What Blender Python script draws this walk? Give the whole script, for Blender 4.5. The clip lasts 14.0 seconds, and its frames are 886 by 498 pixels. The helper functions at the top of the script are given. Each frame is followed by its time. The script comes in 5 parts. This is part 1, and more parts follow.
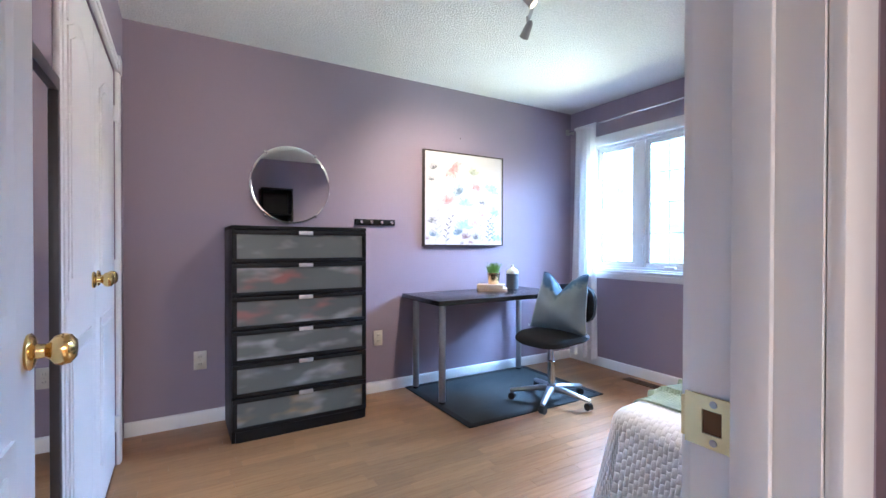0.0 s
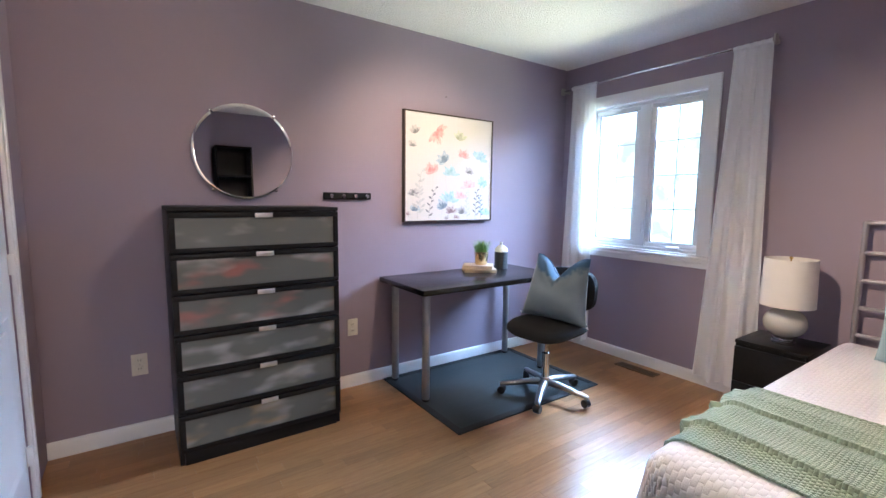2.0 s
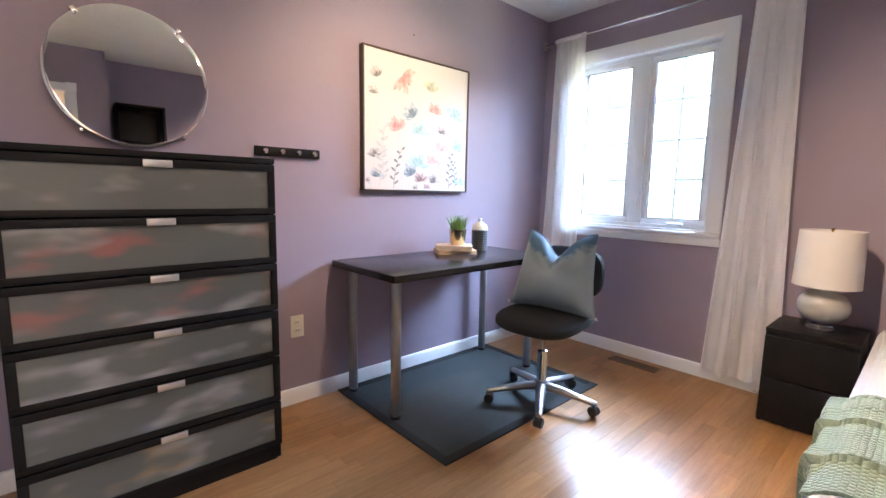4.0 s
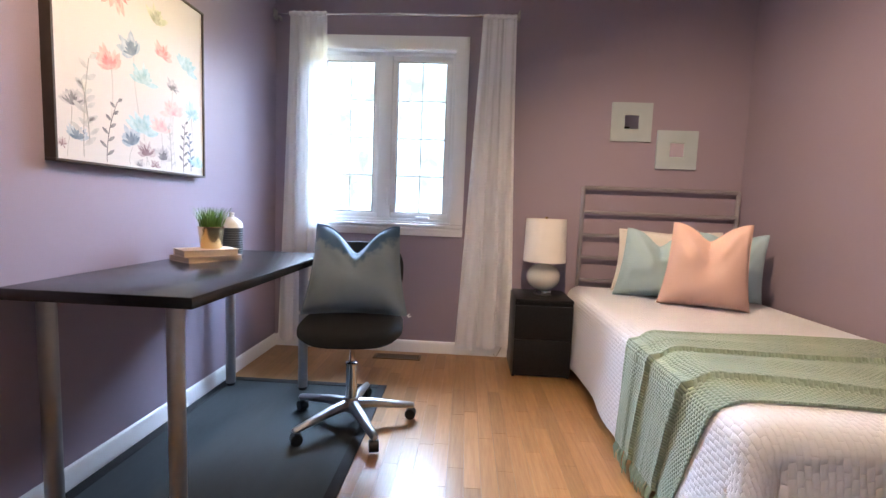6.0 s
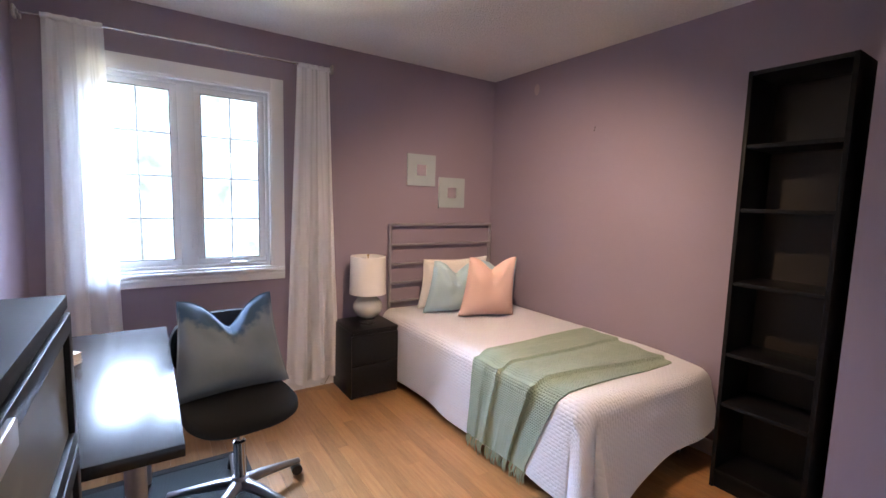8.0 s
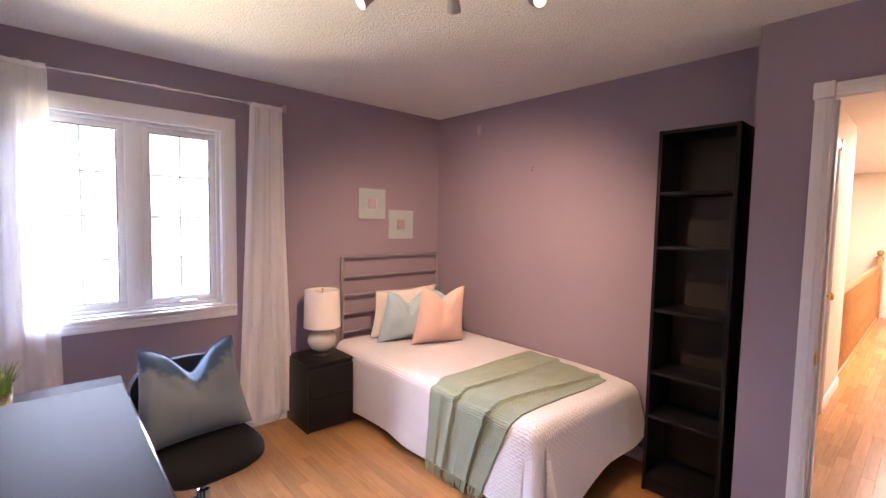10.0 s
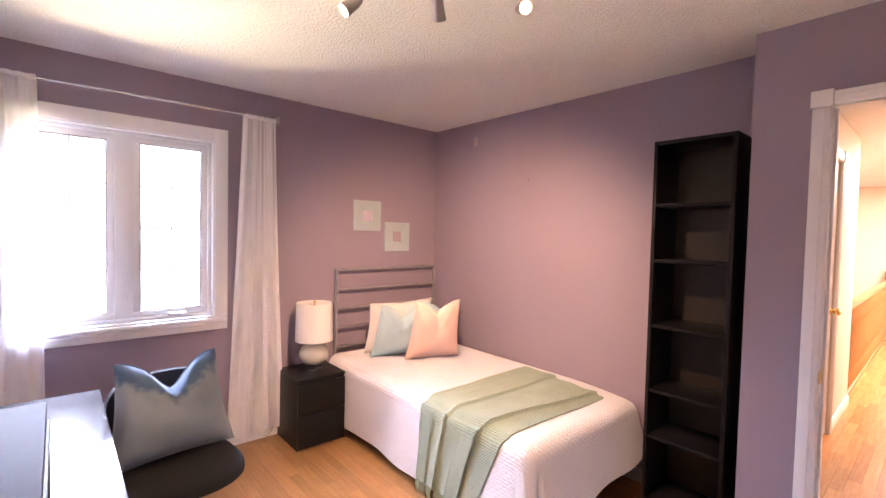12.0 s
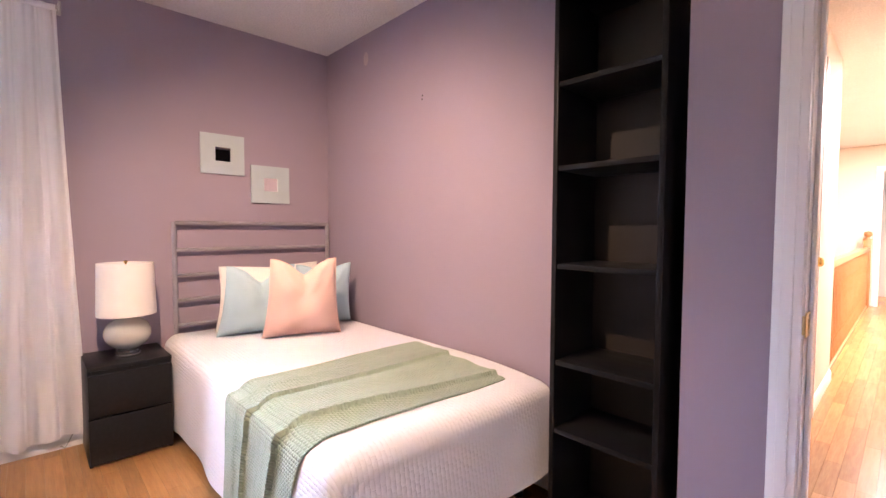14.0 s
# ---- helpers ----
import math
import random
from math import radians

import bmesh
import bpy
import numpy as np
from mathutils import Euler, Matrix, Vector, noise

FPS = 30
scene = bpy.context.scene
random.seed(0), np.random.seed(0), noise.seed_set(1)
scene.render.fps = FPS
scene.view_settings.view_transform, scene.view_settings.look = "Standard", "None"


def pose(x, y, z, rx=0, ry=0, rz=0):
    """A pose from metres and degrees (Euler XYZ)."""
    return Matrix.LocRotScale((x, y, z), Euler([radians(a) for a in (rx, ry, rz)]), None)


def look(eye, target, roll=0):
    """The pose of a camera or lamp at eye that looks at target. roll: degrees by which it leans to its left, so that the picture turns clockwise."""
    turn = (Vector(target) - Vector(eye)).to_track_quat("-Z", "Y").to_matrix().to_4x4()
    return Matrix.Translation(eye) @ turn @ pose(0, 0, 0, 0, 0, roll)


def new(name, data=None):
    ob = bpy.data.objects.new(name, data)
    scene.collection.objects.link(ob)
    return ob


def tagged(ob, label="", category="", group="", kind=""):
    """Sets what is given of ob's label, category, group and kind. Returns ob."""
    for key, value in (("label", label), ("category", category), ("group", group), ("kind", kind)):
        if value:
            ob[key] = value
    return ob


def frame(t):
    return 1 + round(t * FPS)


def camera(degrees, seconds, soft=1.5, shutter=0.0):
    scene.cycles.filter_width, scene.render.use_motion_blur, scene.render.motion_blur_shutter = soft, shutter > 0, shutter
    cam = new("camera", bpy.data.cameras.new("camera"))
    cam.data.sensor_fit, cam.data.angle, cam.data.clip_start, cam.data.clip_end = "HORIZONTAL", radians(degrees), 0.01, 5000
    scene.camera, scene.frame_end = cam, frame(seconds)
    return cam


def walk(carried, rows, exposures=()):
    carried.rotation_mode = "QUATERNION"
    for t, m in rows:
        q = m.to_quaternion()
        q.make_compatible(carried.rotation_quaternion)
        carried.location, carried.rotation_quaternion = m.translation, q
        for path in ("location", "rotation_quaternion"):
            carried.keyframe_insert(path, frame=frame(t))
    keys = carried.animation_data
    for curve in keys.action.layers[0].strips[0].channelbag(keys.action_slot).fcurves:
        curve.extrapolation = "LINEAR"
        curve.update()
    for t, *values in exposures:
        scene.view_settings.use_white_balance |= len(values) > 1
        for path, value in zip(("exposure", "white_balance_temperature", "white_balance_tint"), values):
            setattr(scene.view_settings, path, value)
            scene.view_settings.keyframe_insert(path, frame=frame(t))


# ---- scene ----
cam = camera(90.1, 14.0)
PATH = [
    (0, (-0.056, -0.03, 1.136), (0.970, 1.687, 1.118), 0.1),
    (0.5, (0.006, 0.167, 1.147), (1.041, 1.874, 1.03), 0.3),
    (1, (0.038, 0.3, 1.193), (1.117, 1.975, 1.016), 0.4),
    (1.5, (0.069, 0.357, 1.263), (1.196, 1.995, 1.048), 0.6),
    (2, (0.086, 0.381, 1.296), (1.219, 2.015, 1.072), 0.7),
    (2.2, (0.088, 0.392, 1.288), (1.224, 2.023, 1.068), 0.8),
    (4.3, (0.39, 1.052, 1.083), (1.792, 2.457, 0.84), 1.3),
    (4.5, (0.431, 1.093, 1.049), (1.899, 2.434, 0.832), 1.3),
    (5, (0.457, 1.295, 1.017), (2.153, 2.334, 0.811), 1.7),
    (5.5, (0.391, 1.542, 1.014), (2.306, 2.079, 0.803), 2.2),
    (6, (0.292, 1.811, 1.026), (2.281, 1.91, 0.842), 2.2),
    (6.5, (0.254, 2.072, 1.096), (2.229, 1.824, 0.901), 2.0),
    (7, (0.263, 2.325, 1.229), (2.175, 1.779, 1.015), 2.0),
    (7.4, (0.249, 2.446, 1.304), (2.055, 1.616, 1.076), 1.8),
    (7.5, (0.243, 2.474, 1.313), (2.021, 1.584, 1.093), 1.8),
    (8, (0.208, 2.622, 1.389), (1.859, 1.512, 1.176), 1.6),
    (8.5, (0.176, 2.722, 1.463), (1.703, 1.45, 1.241), 1.2),
    (8.7, (0.182, 2.761, 1.452), (1.677, 1.449, 1.242), 0.8),
    (11, (0.111, 2.805, 1.56), (1.61, 1.483, 1.473), 1.3),
    (11.5, (0.106, 2.773, 1.552), (1.613, 1.461, 1.477), 1.4),
    (12, (0.132, 2.706, 1.508), (1.636, 1.39, 1.436), 1.3),
    (12.5, (0.181, 2.537, 1.447), (1.682, 1.217, 1.365), 1.0),
    (13, (0.239, 2.326, 1.362), (1.744, 1.011, 1.28), 1.0),
    (13.5, (0.290, 2.038, 1.259), (1.775, 0.703, 1.166), 0.4),
    (14, (0.295, 1.681, 1.171), (1.748, 0.310, 1.078), 0.2),
]
walk(cam, [(t, look(eye, target, roll)) for t, eye, target, roll in PATH],
     exposures=[(0, 0.5, 4700, 8), (0.5, 0.22, 4700, 9), (1, 0.17, 4850, 10), (2, 0.15, 5200, 10), (4.5, 0.32, 5750, 13), (5.0, 0.1, 5800, 13), (7, 0.06, 5950, 16), (8.5, -0.08, 5850, 21), (11, 0.55, 6900, 35), (12.5, 0.74, 6500, 33), (13.2, 0.80, 6150, 29), (14, 0.8, 5900, 26)])

# ==== build ====
SKYW, GROUNDW, SPOTW, HALLW, GARDENW = 3350, 1250, 120, 225, 3.2     # light strengths
CHAIRYAW, BEDZ = 187, 0.53

# ---- world, sun and large lights ----
N, WX, E, H = 3.155, -0.335, 3.35, 2.455      # north, west, east wall faces; ceiling
DY, RX = 0.27, 0.755                           # door wall face, return wall corner

world = bpy.data.worlds.new("world")
scene.world = world
world.use_nodes = True
sky = world.node_tree.nodes.new("ShaderNodeTexSky")
sky.sky_type, sky.sun_disc = "NISHITA", False
sky.sun_elevation, sky.sun_rotation = radians(48), radians(250)
world.node_tree.nodes["Background"].inputs["Strength"].default_value = 0.12
world.node_tree.links.new(sky.outputs["Color"], world.node_tree.nodes["Background"].inputs["Color"])


def lamp(name, kind, at, target, watts, colour, **sizes):
    data = bpy.data.lights.new(name, kind)
    data.energy, data.color = watts, colour
    if "size" in sizes:
        data.shape, data.size, data.size_y = "RECTANGLE", sizes["size"], sizes["size_y"]
    if "radius" in sizes:
        data.shadow_soft_size = sizes["radius"]
    if "spot" in sizes:
        data.spot_size, data.spot_blend = radians(sizes["spot"]), sizes["blend"]
    ob = new(name, data)
    ob.matrix_world = look(at, target)
    return ob


lamp("sun", "SUN", (0, 0, 8), (1.2, 0.5, 0), 1.0, (1.0, 0.95, 0.88)).data.angle = radians(10)
lamp("sky_light", "AREA", (5.8, 2.0, 3.35), (3.4, 2.36, 1.5), SKYW, (0.60, 0.78, 1.0), size=5.0, size_y=2.2)
lamp("sunlit_ground_light", "AREA", (7.4, 2.1, -0.75), (3.4, 2.36, 1.6), GROUNDW, (1.0, 0.95, 0.60), size=6.0, size_y=2.0)
WARM = (1.0, 0.68, 0.40)
SPOTS = [((1.63, 1.875, 2.345), (1.80, 3.155, 1.15), 0.85, 92), ((1.42, 1.63, 2.345), (2.60, 0.25, 0.40), 1.55, 108), ((1.205, 1.405, 2.345), (-0.3, 2.3, 1.6), 0.42, 115)]
for at, to, share, cone in SPOTS:
    way = (Vector(to) - Vector(at)).normalized()
    lamp("spot_light", "SPOT", Vector(at) + way * 0.062, to, SPOTW * share, WARM, radius=0.03, spot=cone, blend=1.0)
lamp("hall_light", "AREA", (0.0, -4.9, 2.42), (0.0, -4.9, 0), HALLW, (1.0, 0.82, 0.66), size=0.8, size_y=3.6)

# ---- materials ----


def mat(name, colour, rough=0.6, metal=0.0, colour2=None, scale=8.0, detail=4.0, bump=0.0, bump_scale=60.0, stretch=(1, 1, 1), random_tint=0.0, fine=0.0, fine_scale=200.0, sheen=0.0, spec=0.5, coat=0.0, rough_var=0.0):
    """Principled surface: two-scale colour variation, bump and gloss variation in object space."""
    m = bpy.data.materials.new(name)
    m.use_nodes = True
    nt = m.node_tree
    p = nt.nodes["Principled BSDF"]
    p.inputs["Roughness"].default_value, p.inputs["Metallic"].default_value = rough, metal
    p.inputs["Specular IOR Level"].default_value, p.inputs["Sheen Weight"].default_value, p.inputs["Coat Weight"].default_value = spec, sheen, coat
    if sheen:
        p.inputs["Sheen Roughness"].default_value = 0.35
    geo = nt.nodes.new("ShaderNodeNewGeometry")
    mp = nt.nodes.new("ShaderNodeMapping")
    mp.inputs["Scale"].default_value = stretch
    nt.links.new(geo.outputs["Position"], mp.inputs["Vector"])
    n1 = nt.nodes.new("ShaderNodeTexNoise")
    n1.inputs["Scale"].default_value, n1.inputs["Detail"].default_value = scale, detail
    nt.links.new(mp.outputs["Vector"], n1.inputs["Vector"])
    c2 = colour2 or tuple(c * 0.9 for c in colour)
    mix = nt.nodes.new("ShaderNodeMix")
    mix.data_type = "RGBA"
    mix.inputs["A"].default_value, mix.inputs["B"].default_value = (*colour, 1), (*c2, 1)
    ramp = nt.nodes.new("ShaderNodeMapRange")
    ramp.inputs["From Min"].default_value, ramp.inputs["From Max"].default_value = 0.3, 0.7
    nt.links.new(n1.outputs["Fac"], ramp.inputs["Value"])
    nt.links.new(ramp.outputs["Result"], mix.inputs["Factor"])
    out = mix.outputs["Result"]
    if fine or random_tint:
        hsv = nt.nodes.new("ShaderNodeHueSaturation")
        nt.links.new(out, hsv.inputs["Color"])
        add = nt.nodes.new("ShaderNodeMath")
        add.operation, add.inputs[0].default_value, add.inputs[1].default_value = "ADD", 1.0, 0.0
        if fine:
            n3 = nt.nodes.new("ShaderNodeTexNoise")
            n3.inputs["Scale"].default_value = fine_scale
            nt.links.new(mp.outputs["Vector"], n3.inputs["Vector"])
            r3 = nt.nodes.new("ShaderNodeMapRange")
            r3.inputs["From Min"].default_value, r3.inputs["From Max"].default_value = 0.25, 0.75
            r3.inputs["To Min"].default_value, r3.inputs["To Max"].default_value = 1 - fine, 1 + fine
            nt.links.new(n3.outputs["Fac"], r3.inputs["Value"])
            nt.links.new(r3.outputs["Result"], add.inputs[0])
        if random_tint:
            info = nt.nodes.new("ShaderNodeObjectInfo")
            isl = nt.nodes.new("ShaderNodeNewGeometry")
            both = nt.nodes.new("ShaderNodeMath")
            both.operation = "ADD"
            nt.links.new(info.outputs["Random"], both.inputs[0])
            nt.links.new(isl.outputs["Random Per Island"], both.inputs[1])
            fr = nt.nodes.new("ShaderNodeMath")
            fr.operation = "FRACT"
            nt.links.new(both.outputs[0], fr.inputs[0])
            r4 = nt.nodes.new("ShaderNodeMapRange")
            r4.inputs["To Min"].default_value, r4.inputs["To Max"].default_value = -random_tint, random_tint
            nt.links.new(fr.outputs[0], r4.inputs["Value"])
            nt.links.new(r4.outputs["Result"], add.inputs[1])
        nt.links.new(add.outputs[0], hsv.inputs["Value"])
        out = hsv.outputs["Color"]
    nt.links.new(out, p.inputs["Base Color"])
    if rough_var:
        rr = nt.nodes.new("ShaderNodeMapRange")
        rr.inputs["To Min"].default_value, rr.inputs["To Max"].default_value = max(0.02, rough - rough_var), min(1, rough + rough_var)
        nt.links.new(n1.outputs["Fac"], rr.inputs["Value"])
        nt.links.new(rr.outputs["Result"], p.inputs["Roughness"])
    if bump:
        n2 = nt.nodes.new("ShaderNodeTexNoise")
        n2.inputs["Scale"].default_value, n2.inputs["Detail"].default_value = bump_scale, 3
        nt.links.new(mp.outputs["Vector"], n2.inputs["Vector"])
        b = nt.nodes.new("ShaderNodeBump")
        b.inputs["Strength"].default_value, b.inputs["Distance"].default_value = bump, 0.004
        nt.links.new(n2.outputs["Fac"], b.inputs["Height"])
        nt.links.new(b.outputs["Normal"], p.inputs["Normal"])
    return m


def weave(m, scale, strength):
    """Adds a woven relief to a material."""
    nt = m.node_tree
    p = nt.nodes["Principled BSDF"]
    geo = nt.nodes.new("ShaderNodeNewGeometry")
    waves = []
    for d in ("X", "Y"):
        w = nt.nodes.new("ShaderNodeTexWave")
        w.wave_type, w.bands_direction = "BANDS", d
        w.inputs["Scale"].default_value, w.inputs["Distortion"].default_value = scale, 0.4
        nt.links.new(geo.outputs["Position"], w.inputs["Vector"])
        waves.append(w)
    a = nt.nodes.new("ShaderNodeMath")
    a.operation = "ADD"
    nt.links.new(waves[0].outputs["Fac"], a.inputs[0])
    nt.links.new(waves[1].outputs["Fac"], a.inputs[1])
    b = nt.nodes.new("ShaderNodeBump")
    b.inputs["Strength"].default_value, b.inputs["Distance"].default_value = strength, 0.006
    nt.links.new(a.outputs[0], b.inputs["Height"])
    nt.links.new(b.outputs["Normal"], p.inputs["Normal"])
    return m


def stitched(m, long, high, depth, row_shift):
    """Rows of small puffed cells, long by high metres, along the cloth's own coordinates."""
    nt = m.node_tree

    def node(op, a, b=None, c=None):
        n = nt.nodes.new("ShaderNodeMath")
        n.operation = op
        for k, v in enumerate((a, b, c)):
            if v is None:
                continue
            if isinstance(v, (int, float)):
                n.inputs[k].default_value = v
            else:
                nt.links.new(v, n.inputs[k])
        return n.outputs[0]
    uv = nt.nodes.new("ShaderNodeUVMap")
    uv.uv_map = "cloth"
    warp = nt.nodes.new("ShaderNodeTexNoise")
    warp.inputs["Scale"].default_value, warp.inputs["Detail"].default_value = 22, 2
    nt.links.new(uv.outputs["UV"], warp.inputs["Vector"])
    sep = nt.nodes.new("ShaderNodeSeparateXYZ")
    nt.links.new(uv.outputs["UV"], sep.inputs[0])
    v = node("DIVIDE", node("MULTIPLY_ADD", warp.outputs["Fac"], 0.5 * high, sep.outputs["Y"]), high)
    row = node("FLOOR", v)
    u = node("MULTIPLY_ADD", row, row_shift, node("DIVIDE", node("MULTIPLY_ADD", warp.outputs["Fac"], 0.5 * long, sep.outputs["X"]), long))
    a = node("ABSOLUTE", node("SINE", node("MULTIPLY", u, math.pi)))
    b = node("ABSOLUTE", node("SINE", node("MULTIPLY", v, math.pi)))
    h = node("POWER", node("MULTIPLY", a, b), 0.5)
    fine = nt.nodes.new("ShaderNodeTexNoise")
    fine.inputs["Scale"].default_value = 300
    nt.links.new(uv.outputs["UV"], fine.inputs["Vector"])
    h = node("MULTIPLY_ADD", fine.outputs["Fac"], 0.25, h)
    bump = nt.nodes.new("ShaderNodeBump")
    bump.inputs["Strength"].default_value, bump.inputs["Distance"].default_value = 0.8, depth
    nt.links.new(h, bump.inputs["Height"])
    nt.links.new(bump.outputs["Normal"], nt.nodes["Principled BSDF"].inputs["Normal"])
    return m


def simple(name, bsdf):
    m = bpy.data.materials.new(name)
    m.use_nodes = True
    nt = m.node_tree
    nt.nodes.remove(nt.nodes["Principled BSDF"])
    s = nt.nodes.new(bsdf)
    nt.links.new(s.outputs[0], nt.nodes["Material Output"].inputs["Surface"])
    return m, s


def glow(name, colour, strength):
    m, s = simple(name, "ShaderNodeEmission")
    s.inputs["Color"].default_value, s.inputs["Strength"].default_value = (*colour, 1), strength
    return m


def wood(name, light, dark, rough, axis="x", tint=0.16):
    st = (1.5, 22, 22) if axis == "x" else (22, 1.5, 22)
    return mat(name, light, rough, colour2=dark, scale=2.6, detail=6, stretch=st, bump=0.02, bump_scale=9, random_tint=tint, fine=0.11, fine_scale=9, rough_var=0.03, spec=0.42)


PURPLE = mat("purple_wall_paint", (0.315, 0.258, 0.322), 0.6, colour2=(0.30, 0.246, 0.308), scale=1.6, bump=0.12, bump_scale=220)
CREAM = mat("cream_hall_paint", (0.74, 0.67, 0.56), 0.7, colour2=(0.71, 0.64, 0.53), scale=1.5, bump=0.1, bump_scale=200)
# stipple is bump; its light and shade are also put into a fine colour mottle
CEIL = mat("stippled_ceiling", (0.87, 0.86, 0.83), 0.9, colour2=(0.84, 0.83, 0.80), scale=3, bump=1.0, bump_scale=95, fine=0.07, fine_scale=95)
CEIL.node_tree.nodes["Bump"].inputs["Distance"].default_value = 0.009
WHITE = mat("white_gloss_paint", (0.85, 0.85, 0.86), 0.32, colour2=(0.83, 0.83, 0.84), scale=2, bump=0.015, bump_scale=90)
VINYL = mat("white_vinyl", (0.82, 0.83, 0.84), 0.3, colour2=(0.79, 0.80, 0.81), scale=5)
FLOORM = wood("honey_oak_laminate", (0.385, 0.205, 0.083), (0.315, 0.157, 0.060), 0.29, "x", 0.16)
JOINT = mat("dark_joint", (0.27, 0.15, 0.07), 0.5)
HALLW_M = wood("hall_oak", (0.46, 0.24, 0.09), (0.38, 0.18, 0.06), 0.25, "y")
OAK = mat("varnished_oak_rail", (0.42, 0.22, 0.08), 0.35, colour2=(0.33, 0.16, 0.055), scale=6, stretch=(10, 1, 10))
BLACKWOOD = mat("black_brown_wood", (0.0092, 0.0090, 0.0098), 0.38, colour2=(0.0132, 0.0126, 0.0132), scale=5, stretch=(1, 12, 12), bump=0.05, bump_scale=60, rough_var=0.08, spec=0.16)
DESKTOP = mat("black_brown_desktop", (0.013, 0.011, 0.011), 0.25, colour2=(0.0155, 0.013, 0.0125), scale=4, stretch=(2, 20, 10), spec=0.5)
CHESTTOP = mat("black_brown_lacquered_top", (0.012, 0.013, 0.014), 0.5, colour2=(0.015, 0.014, 0.014), scale=4, stretch=(2, 20, 10), spec=0.12)
STEEL = mat("silver_painted_steel", (0.46, 0.46, 0.48), 0.38, 0.75, scale=20, rough_var=0.06)
HEADST = mat("grey_bed_steel", (0.40, 0.38, 0.41), 0.36, 0.5, scale=15, rough_var=0.05)
CHROME = mat("polished_chrome", (0.72, 0.72, 0.74), 0.16, 1.0, scale=20, rough_var=0.05)
NICKEL = mat("brushed_nickel", (0.50, 0.47, 0.44), 0.33, 1.0, scale=30, rough_var=0.08)
SATIN = mat("satin_cast_metal", (0.40, 0.40, 0.41), 0.36, 1.0, scale=30, rough_var=0.08)
ALU = mat("satin_aluminium", (0.66, 0.66, 0.67), 0.34, 0.85, scale=25)
BRASS = mat("polished_brass", (0.83, 0.60, 0.22), 0.14, 1.0, scale=20, rough_var=0.05)
STRIKE = mat("strike_plate_brass", (0.78, 0.66, 0.34), 0.3, 0.9, scale=20, rough_var=0.08)
GOLDPOT = mat("brushed_gold", (0.74, 0.56, 0.29), 0.25, 1.0, colour2=(0.71, 0.53, 0.27), scale=30, rough_var=0.02)
BLACKFAB = mat("black_upholstery", (0.012, 0.012, 0.014), 0.95, scale=30, bump=0.5, bump_scale=500)
BLACKPL = mat("black_plastic", (0.012, 0.012, 0.013), 0.42, scale=20)
RUGM = weave(mat("slate_woven_mat", (0.043, 0.050, 0.052), 0.9, colour2=(0.036, 0.042, 0.044), scale=3, fine=0.15, fine_scale=260, stretch=(1, 6, 1)), 55, 0.25)
RUGB = mat("black_rug_binding", (0.012, 0.012, 0.013), 0.8, bump=0.4, bump_scale=400)
MIRROR = mat("mirror_silver", (0.90, 0.91, 0.91), 0.015, 1.0, colour2=(0.89, 0.90, 0.90), scale=2)
QUILT = stitched(mat("white_quilted_cotton", (0.765, 0.775, 0.83), 0.9, colour2=(0.735, 0.745, 0.80), scale=3, sheen=0.2), 0.032, 0.018, 0.003, 0.55)
THROW = stitched(mat("sage_knitted_wool", (0.315, 0.40, 0.31), 0.95, colour2=(0.28, 0.36, 0.275), scale=7, fine=0.10, fine_scale=160, sheen=0.2), 0.015, 0.0125, 0.0065, 0.5)
VELVET = mat("grey_blue_velvet", (0.25, 0.305, 0.35), 0.7, colour2=(0.19, 0.24, 0.28), scale=5, sheen=0.4, bump=0.5, bump_scale=14)
# pile brushed the other way round the dented top: its darker, bluer sheen is put into the colour
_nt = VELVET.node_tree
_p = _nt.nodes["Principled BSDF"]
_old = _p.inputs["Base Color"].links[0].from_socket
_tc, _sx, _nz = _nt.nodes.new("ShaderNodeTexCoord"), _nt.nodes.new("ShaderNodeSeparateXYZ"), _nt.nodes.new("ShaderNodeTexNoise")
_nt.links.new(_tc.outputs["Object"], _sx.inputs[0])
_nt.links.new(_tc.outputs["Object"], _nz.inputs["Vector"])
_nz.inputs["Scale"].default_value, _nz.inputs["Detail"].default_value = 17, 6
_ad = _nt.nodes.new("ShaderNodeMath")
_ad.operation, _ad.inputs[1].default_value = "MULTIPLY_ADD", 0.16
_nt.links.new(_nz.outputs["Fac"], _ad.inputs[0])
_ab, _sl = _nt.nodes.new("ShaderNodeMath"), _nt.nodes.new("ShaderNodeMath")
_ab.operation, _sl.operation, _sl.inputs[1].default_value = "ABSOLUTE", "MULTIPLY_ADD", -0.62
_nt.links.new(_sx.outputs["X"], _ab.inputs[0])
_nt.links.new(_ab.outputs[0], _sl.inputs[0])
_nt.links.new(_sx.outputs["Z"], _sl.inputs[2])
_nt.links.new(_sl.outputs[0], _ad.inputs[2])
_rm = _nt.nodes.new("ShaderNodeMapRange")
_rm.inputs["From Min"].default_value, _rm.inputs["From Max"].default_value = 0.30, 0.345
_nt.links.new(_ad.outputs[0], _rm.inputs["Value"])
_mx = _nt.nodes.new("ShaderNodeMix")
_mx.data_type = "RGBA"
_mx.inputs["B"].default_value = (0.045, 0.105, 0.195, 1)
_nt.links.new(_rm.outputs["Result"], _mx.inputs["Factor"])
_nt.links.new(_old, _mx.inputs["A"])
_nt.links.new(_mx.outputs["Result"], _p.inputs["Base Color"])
PALEBLUE = mat("pale_blue_linen", (0.45, 0.62, 0.70), 0.85, colour2=(0.42, 0.58, 0.66), scale=8, bump=0.3, bump_scale=420, sheen=0.2)
